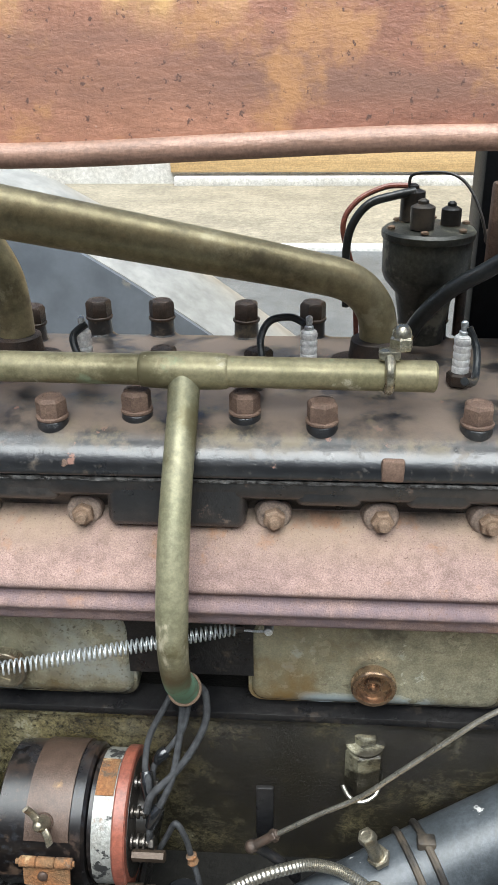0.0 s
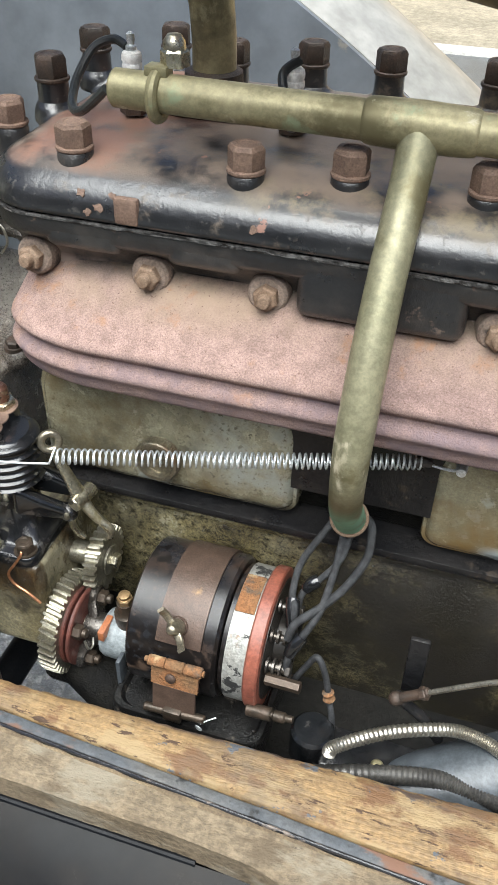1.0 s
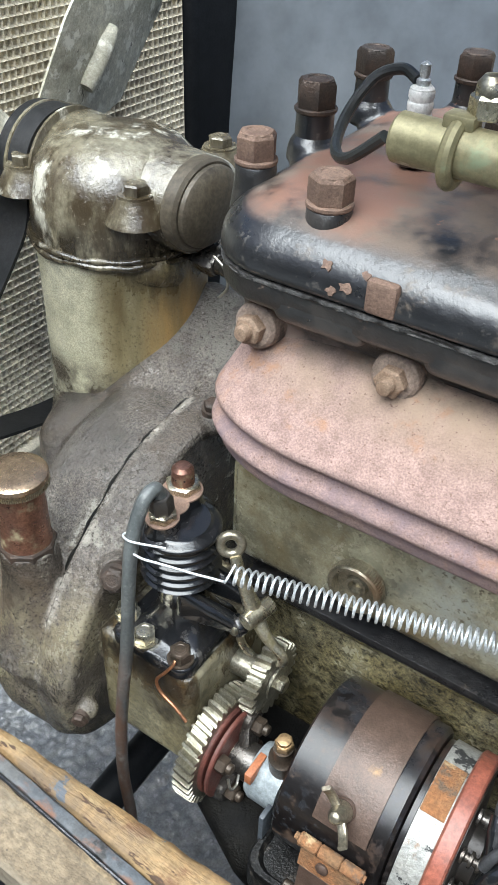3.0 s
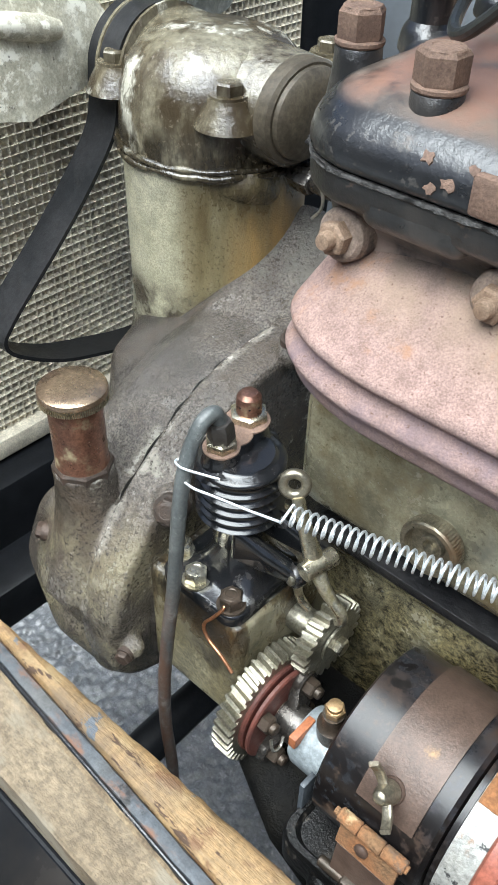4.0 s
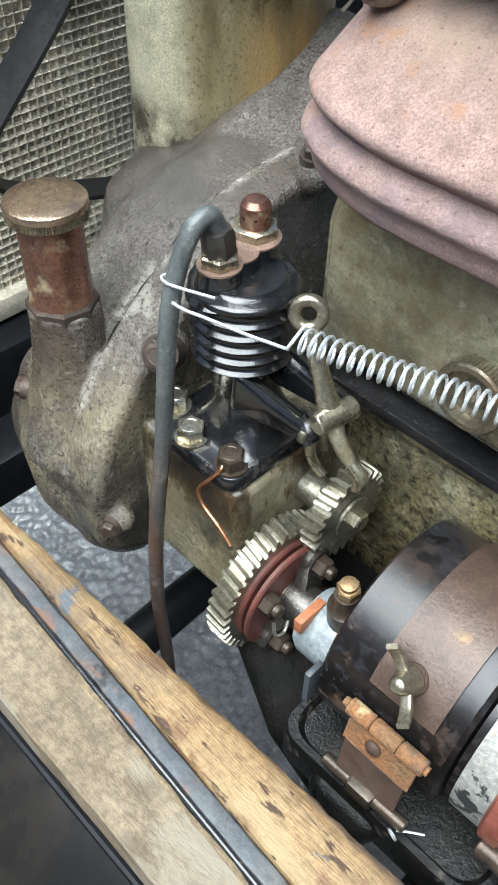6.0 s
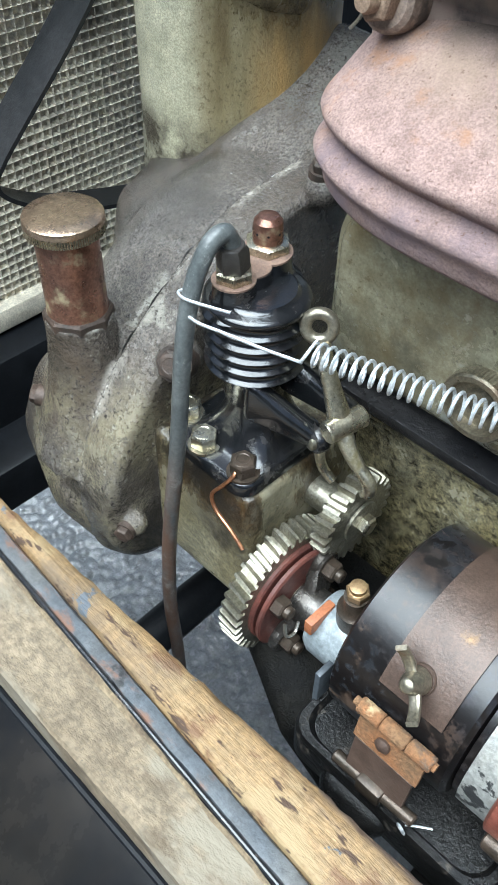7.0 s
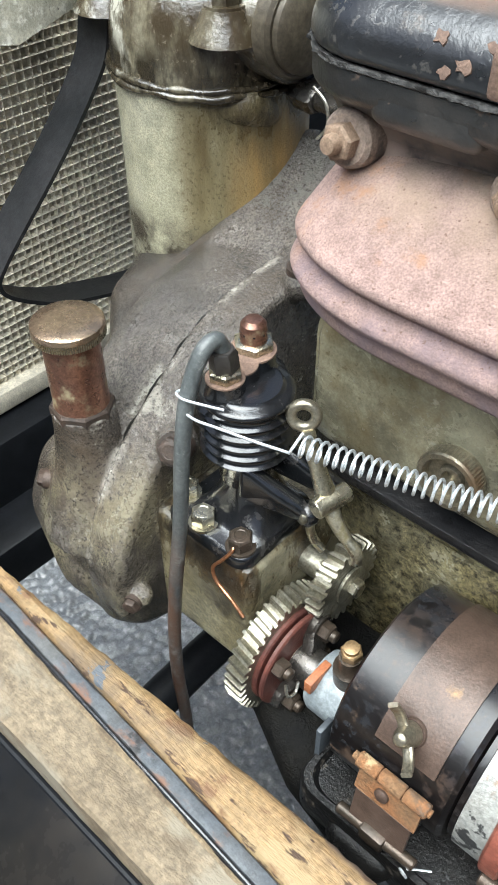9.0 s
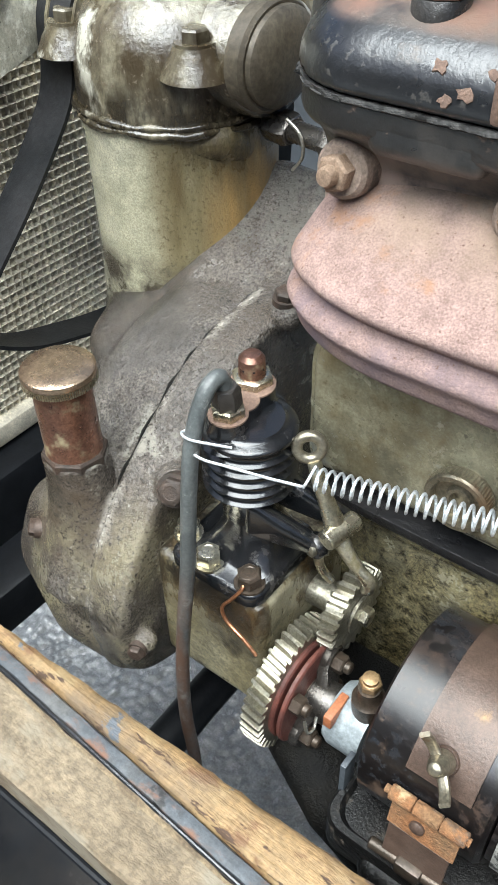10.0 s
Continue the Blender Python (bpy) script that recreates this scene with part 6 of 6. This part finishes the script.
def make_hose():
    bm = blank()
    tube(bm, [(-0.371, 0.5850, 0.879), (-0.3711, 0.5835, 0.889), (-0.3716, 0.5785, 0.8955), (-0.3726, 0.5680, 0.8900), (-0.3740, 0.557, 0.866), (-0.3735, 0.549, 0.832), (-0.376, 0.543, 0.760), (-0.382, 0.538, 0.690), (-0.386, 0.535, 0.630), (-0.387, 0.534, 0.570), (-0.384, 0.535, 0.50), (-0.39, 0.54, 0.36)],
         0.0053, 18, 8)
    tagged(part("air_hose", bm, M_HOSE), "black rubber hose from the pump to below", "hose")
    bm = blank()
    tube(bm, [(-0.3460, 0.5650, 0.744), (-0.3445, 0.560, 0.740), (-0.350, 0.556, 0.730), (-0.357, 0.553, 0.718), (-0.352, 0.552, 0.707), (-0.338, 0.552, 0.698), (-0.327, 0.552, 0.688)], 0.0014, 8, 6)
    tagged(part("copper_wire", bm, M_COPPER), "bent bare copper wire under a bolt", "wire")


def make_harness():
    for pts, r in (
            ([(-0.064, 0.645, 0.806), (-0.072, 0.635, 0.793), (-0.088, 0.612, 0.768), (-0.090, 0.590, 0.750), (-0.084, 0.575, 0.745), (-0.085, 0.566, 0.718)], 0.0040),
            ([(-0.050, 0.650, 0.804), (-0.052, 0.640, 0.785), (-0.056, 0.618, 0.772), (-0.070, 0.603, 0.758), (-0.082, 0.596, 0.745), (-0.084, 0.590, 0.730)], 0.0038),
            ([(-0.042, 0.645, 0.806), (-0.034, 0.638, 0.800), (-0.033, 0.622, 0.780), (-0.045, 0.600, 0.762), (-0.062, 0.582, 0.748), (-0.080, 0.566, 0.738), (-0.085, 0.562, 0.720)], 0.0046),
            ([(-0.057, 0.647, 0.804), (-0.058, 0.632, 0.780), (-0.058, 0.608, 0.768), (-0.062, 0.580, 0.746), (-0.072, 0.566, 0.726), (-0.081, 0.556, 0.708), (-0.083, 0.553, 0.690)], 0.0042)):
        bm = blank()
        tube(bm, pts, r * 0.82, 12, 8)
        tagged(part("braided_wire", bm, M_CLOTH), "black braided wire from the conduit to the magneto", "wire", "magneto wires")
    for p, q in (((-0.088, 0.585, 0.748), (-0.084, 0.569, 0.728)), ((-0.073, 0.565, 0.724), (-0.082, 0.556, 0.706)), ((-0.070, 0.603, 0.758), (-0.080, 0.598, 0.748))):
        bm = blank()
        tube(bm, [p, ((p[0] + q[0]) / 2, (p[1] + q[1]) / 2, (p[2] + q[2]) / 2 + 0.002), q], [0.006, 0.0066, 0.005], 12, 5)
        tagged(part("tape_wrap", bm, M_ENAMEL), "shiny black tape round a wire end", "tape", "taped wire ends")
    bm = blank()
    tube(bm, [(-0.078, 0.560, 0.664), (-0.066, 0.562, 0.690), (-0.057, 0.560, 0.708), (-0.048, 0.558, 0.690), (-0.042, 0.555, 0.662), (-0.036, 0.550, 0.638), (-0.033, 0.548, 0.587)], 0.0030, 12, 8)
    lathe(bm, (-0.043, 0.5555, 0.668), (0.2, -0.1, -1), [(0.0032, 0), (0.0040, 0.003), (0.0040, 0.010), (0.0032, 0.012)], 12)
    tagged(part("frayed_lead", bm, M_CLOTH), "frayed dark lead below the magneto", "wire")
    bm = blank()
    lathe(bm, (-0.0435, 0.5558, 0.671), (0.2, -0.1, -1), [(0.0036, 0), (0.0058, 0.002), (0.0044, 0.006), (0.0060, 0.010), (0.0036, 0.013)], 9)
    tagged(part("frayed_braid", bm, M_HINGE), "frayed tan braid on a lead", "braid")



def make_asphalt_patch():
    """The coarse stones of the asphalt below the engine."""
    nx, ny, s, cell = 280, 230, 0.004, 0.0125
    rng = np.random.default_rng(4)
    cx, cy = int(nx * s / cell) + 4, int(ny * s / cell) + 4
    px = (np.arange(cx)[:, None] + rng.random((cx, cy))) * cell
    py = (np.arange(cy)[None, :] + rng.random((cx, cy))) * cell
    top = rng.uniform(0.004, 0.010, (cx, cy))
    gx, gy = np.meshgrid(np.arange(nx) * s + cell, np.arange(ny) * s + cell, indexing="ij")
    ix, iy = (gx / cell).astype(int), (gy / cell).astype(int)
    h = np.zeros((nx, ny))
    for dx in (-1, 0, 1):
        for dy in (-1, 0, 1):
            qx, qy = ix + dx, iy + dy
            d = np.hypot(gx - px[qx, qy], gy - py[qx, qy]) / (cell * 0.80)
            h = np.maximum(h, top[qx, qy] * np.sqrt(np.clip(1 - d * d, 0, 1)))
    vs = [(-1.45 + s * i, 0.35 + s * j, 0.001 + float(h[i, j])) for i in range(nx) for j in range(ny)]
    fs = [(i * ny + j, (i + 1) * ny + j, (i + 1) * ny + j + 1, i * ny + j + 1) for i in range(nx - 1) for j in range(ny - 1)]
    me = bpy.data.meshes.new("asphalt_stones")
    me.from_pydata(vs, [], fs)
    me.materials.append(M_ASPHALT)
    for p in me.polygons:
        p.use_smooth = True
    tagged(new("asphalt_stones", me), "coarse grey stones of the asphalt surface", "asphalt", kind="stuff")


# ---- rear part of the engine bay ----
def make_coil():
    c = thing("ignition_coil", (0.182, 0.90, 1.09), "dusty black ignition coil behind the head", "ignition coil")
    x, y = 0.185, 0.900
    bm = blank()
    lathe(bm, (x, y, 1.06), (0, 0, 1), [(0.024, 0), (0.026, 0.050), (0.031, 0.080), (0.0430, 0.094), (0.0465, 0.103), (0.0470, 0.135), (0.046, 0.14)], 48)
    part("body", bm, M_COIL, c)
    bm = blank()
    lathe(bm, (x, y, 1.199), (0, 0, 1), [(0.0480, 0), (0.0490, 0.002), (0.0490, 0.007), (0.046, 0.010), (0.030, 0.012), (0, 0.0125)], 48)
    part("lid", bm, M_COIL, c)
    for dx, dy, r, h in ((-0.010, -0.02, 0.0125, 0.022), (0.022, 0.0, 0.0105, 0.016), (-0.016, 0.022, 0.013, 0.030)):
        bm = blank()
        lathe(bm, (x + dx, y + dy, 1.212), (0, 0, 1), [(r, 0), (r, h), (r * 0.7, h + 0.002), (r * 0.5, h + 0.003)], 20)
        lathe(bm, (x + dx, y + dy, 1.212 + h), (0, 0, 1), [(r * 0.45, 0), (r * 0.45, 0.006), (r * 0.2, 0.008)], 12)
        part("terminal", bm, M_BAKE, c)
    for k in range(6):
        a = math.tau * k / 6 + 0.3
        bm = blank()
        lathe(bm, (x + 0.042 * math.cos(a), y + 0.042 * math.sin(a), 1.2105), (0, 0, 1), [(0.004, 0), (0.004, 0.002), (0.0025, 0.003)], 10)
        part("screw", bm, M_NUT, c)
    bm = blank()
    tube(bm, [(0.170, 0.915, 1.243), (0.150, 0.910, 1.240), (0.122, 0.905, 1.232), (0.105, 0.903, 1.210), (0.100, 0.905, 1.180), (0.102, 0.91, 1.12)], 0.0045, 12, 8)
    tagged(part("coil_lead", bm, M_RUBBER), "black lead from the ignition coil", "wire")
    bm = blank()
    tube(bm, [(0.168, 0.925, 1.247), (0.140, 0.925, 1.246), (0.110, 0.92, 1.232), (0.096, 0.915, 1.205), (0.110, 0.92, 1.15), (0.118, 0.93, 1.05)], 0.0030, 10, 8)
    tagged(part("red_lead", bm, M_RED), "thin orange-red wire by the coil", "wire")
    bm = blank()
    tube(bm, [(0.165, 0.92, 1.244), (0.165, 0.92, 1.257), (0.178, 0.915, 1.262), (0.205, 0.905, 1.262), (0.222, 0.895, 1.250), (0.234, 0.880, 1.225), (0.240, 0.87, 1.20)], 0.0016, 8, 8)
    tagged(part("thin_wire", bm, M_BAKE), "thin dark wire over the coil", "wire")
    bm = blank()
    tube(bm, [(0.160, 0.86, 1.09), (0.178, 0.85, 1.128), (0.205, 0.84, 1.160), (0.235, 0.835, 1.180), (0.262, 0.83, 1.20)], 0.0085, 14, 8)
    tagged(part("cable", bm, M_RUBBER), "thick black cable beside the coil", "cable")
    b = thing("firewall_post", (0.27, 0.93, 0.9), "black upright post with rusty bracket", "post")
    bm = blank()
    box(bm, (0.243, 0.935, 0.80), (0.30, 1.0, 1.60), 0.004)
    part("post", bm, M_SHELL, b)
    bm = blank()
    box(bm, (0.238, 0.85, 1.175), (0.32, 0.865, 1.262), 0.003)
    box(bm, (0.250, 0.86, 1.185), (0.32, 0.96, 1.20), 0.003)
    part("bracket", bm, M_RUSTBOLT, b, "rusty bracket")
    bm = blank()
    rod(bm, (0.226, 0.905, 1.09), (0.226, 0.905, 1.15), 0.006, seg=12)
    part("stay", bm, M_DARKBOLT, b)


def make_rear_lower():
    d = thing("sump_fitting", (0.13, 0.69, 0.64), "oily hexagon sump fitting with wire", "fitting")
    bm = blank()
    lathe(bm, (0.131, 0.676, 0.652), (0, 0, 1), [(0.022, 0), (0.024, 0.003), (0.024, 0.050), (0.021, 0.053)], 6, 0.2)
    part("hex_sleeve", bm, M_ALU, d)
    bm = blank()
    lathe(bm, (0.131, 0.676, 0.704), (0, -0.1, 1), [(0.017, 0), (0.022, 0.004), (0.022, 0.007), (0.014, 0.009)], 24)
    hexa(bm, (0.131, 0.675, 0.713), (0, -0.1, 1), 0.0145, 0.013)
    part("cap_bolt", bm, M_ALU, d)
    bm = blank()
    tube(bm, [(0.108, 0.655, 0.664), (0.115, 0.648, 0.655), (0.128, 0.646, 0.650), (0.142, 0.650, 0.655), (0.148, 0.658, 0.662)], 0.0024, 8, 5)
    part("wire_loop", bm, M_FLEX, d)
    l = thing("control_rod", (0.05, 0.56, 0.66), "thin steel control rod with ball joint", "control rod")
    bm = blank()
    tube(bm, [(0.040, 0.560, 0.700), (0.080, 0.560, 0.730), (0.119, 0.560, 0.757), (0.150, 0.562, 0.786), (0.19, 0.566, 0.822), (0.235, 0.57, 0.860), (0.32, 0.575, 0.905)], 0.0025, 10, 6)
    part("rod", bm, M_FLEX, l)
    bm = blank()
    rod(bm, (0.020, 0.560, 0.684), (0.042, 0.560, 0.702), 0.0046, seg=14, edge=0.001)
    bmesh.ops.create_uvsphere(bm, u_segments=14, v_segments=8, radius=0.0068, matrix=Matrix.Translation((0.016, 0.560, 0.681)))
    hexa(bm, (0.036, 0.56, 0.6965), (0.75, 0, 0.66), 0.0062, 0.006)
    part("ball_joint", bm, M_DARKBOLT, l)
    bm = blank()
    tube(bm, [(0.016, 0.564, 0.680), (0.030, 0.566, 0.666), (0.045, 0.568, 0.650), (0.060, 0.575, 0.620)], [0.006, 0.005, 0.0055, 0.006], 12, 5)
    box(bm, (0.018, 0.600, 0.64), (0.036, 0.606, 0.715), 0.002)
    part("crank_arm", bm, M_BLOCK, l)
    for pts, r, mt, lab in (([(-0.030, 0.508, 0.652), (-0.024, 0.512, 0.660), (0.015, 0.537, 0.662), (0.063, 0.556, 0.662), (0.090, 0.558, 0.660), (0.113, 0.552, 0.656), (0.140, 0.536, 0.648), (0.165, 0.510, 0.630), (0.18, 0.48, 0.60)], 0.0056, M_FLEX, "bright flexible steel conduit"),
                            ([(-0.060, 0.500, 0.615), (0.006, 0.513, 0.630), (0.060, 0.525, 0.632), (0.094, 0.525, 0.630), (0.130, 0.520, 0.628), (0.16, 0.510, 0.622), (0.22, 0.48, 0.60)], 0.0076, M_FLEXDARK, "dark ribbed flexible conduit")):
        bm = blank()
        sp = smooth_path(pts, 24)
        tube(bm, sp, r, 14, 1, ridges=0.13)
        tagged(part("flexible_conduit", bm, mt, sharp=25), lab + " behind the wooden sill", "conduit", "flexible conduits")
    t = thing("grey_column", (0.2, 0.58, 0.60), "grey-blue painted tube with worn clamp", "tube")
    bm = blank()
    tube(bm, [(0.020, 0.520, 0.585), (0.030, 0.523, 0.588), (0.12, 0.556, 0.617), (0.25, 0.602, 0.655), (0.60, 0.72, 0.76)], [0.026, 0.033, 0.038, 0.042, 0.046], 28, 5)
    part("tube", bm, M_GREYTUBE, t)
    bm = blank()
    for c in ((0.178, 0.577, 0.634), (0.196, 0.583, 0.640)):
        torus(bm, c, (0.93, 0.32, 0.28), 0.0415, 0.0040, 36, 8)
    box(bm, (0.178, 0.570, 0.672), (0.196, 0.584, 0.684), 0.002)
    part("clamp", bm, M_BAKE, t, "dark clamp")
    bm = blank()
    rod(bm, (0.144, 0.566, 0.655), (0.129, 0.557, 0.702), 0.0070, seg=14, edge=0.001)
    hexa(bm, (0.129, 0.557, 0.702), (-0.35, -0.2, 0.9), 0.0090, 0.011)
    hexa(bm, (0.1415, 0.5645, 0.668), (-0.35, -0.2, 0.9), 0.0115, 0.008)
    part("plug_bolt", bm, M_WING, t, "plated plug bolt")
    bm = blank()
    rod(bm, (0.140, 0.532, 0.630), (0.134, 0.526, 0.672), 0.0066, seg=14, edge=0.001)
    hexa(bm, (0.1385, 0.5305, 0.642), (-0.14, -0.14, 0.95), 0.0110, 0.008)
    lathe(bm, (0.134, 0.526, 0.671), (-0.14, -0.14, 0.95), [(0.0075, 0), (0.0082, 0.002), (0.0082, 0.006), (0.006, 0.008), (0, 0.0085)], 18)
    part("plug_bolt", bm, M_WING, t, "plated plug bolt")
    s = thing("switch_block", (-0.02, 0.53, 0.58), "oily black switch block with two screws", "switch")
    bm = blank()
    box(bm, (-0.040, 0.515, 0.59), (0.045, 0.56, 0.618), 0.004)
    rod(bm, (-0.050, 0.535, 0.600), (-0.050, 0.535, 0.640), 0.020, seg=24, edge=0.003)
    part("case", bm, M_ENAMEL, s)
    for x in (0.012, 0.032):
        bm = blank()
        lathe(bm, (x, 0.530, 0.618), (0, 0, 1), [(0.006, 0), (0.006, 0.002), (0.004, 0.004), (0, 0.0045)], 14)
        part("screw", bm, M_BRASS, s)
    bm = blank()
    box(bm, (-0.14, 0.478, 0.52), (0.60, 0.72, 0.528), 0.002)
    tagged(part("underpan", bm, M_PAN), "dirty grey sheet metal underpan", "underpan")
    c = thing("chassis", (-0.3, 0.55, 0.3), "dark steel chassis cross tube", "chassis")
    bm = blank()
    tube(bm, [(-0.44, 0.30, 0.42), (-0.44, 0.60, 0.45), (-0.44, 0.90, 0.44), (-0.44, 1.2, 0.42)], 0.020, 16, 4)
    part("cross_tube", bm, M_SHELL, c)
    bm = blank()
    box(bm, (-1.3, 1.02, 0.36), (0.9, 1.08, 0.50), 0.006)
    part("side_rail", bm, M_SHELL, c)
    bm = blank()
    box(bm, (-1.3, 0.40, 0.40), (0.9, 0.452, 0.5995), 0.006)
    part("side_rail", bm, M_SHELL, c)
    bm = blank()
    box(bm, (-0.72, 0.44, 0.44), (-0.66, 1.05, 0.50), 0.006)
    part("cross_member", bm, M_SHELL, c)


make_ground()
make_asphalt_patch()
make_house()
make_rail()
make_near_fender()
make_far_fender()
make_hood()
make_block()
make_head()
make_manifold()
make_tower()
make_timing_cover()
make_radiator()
make_fan()
make_head_bolts()
make_studs()
make_valve_covers()
make_conduit()
make_water_pipe()
make_plugs()
make_breather()
make_air_pump()
make_pump_lever()
make_gears()
make_magneto()
make_cradle()
make_spring()
make_hose()
make_harness()
make_coil()
make_rear_lower()
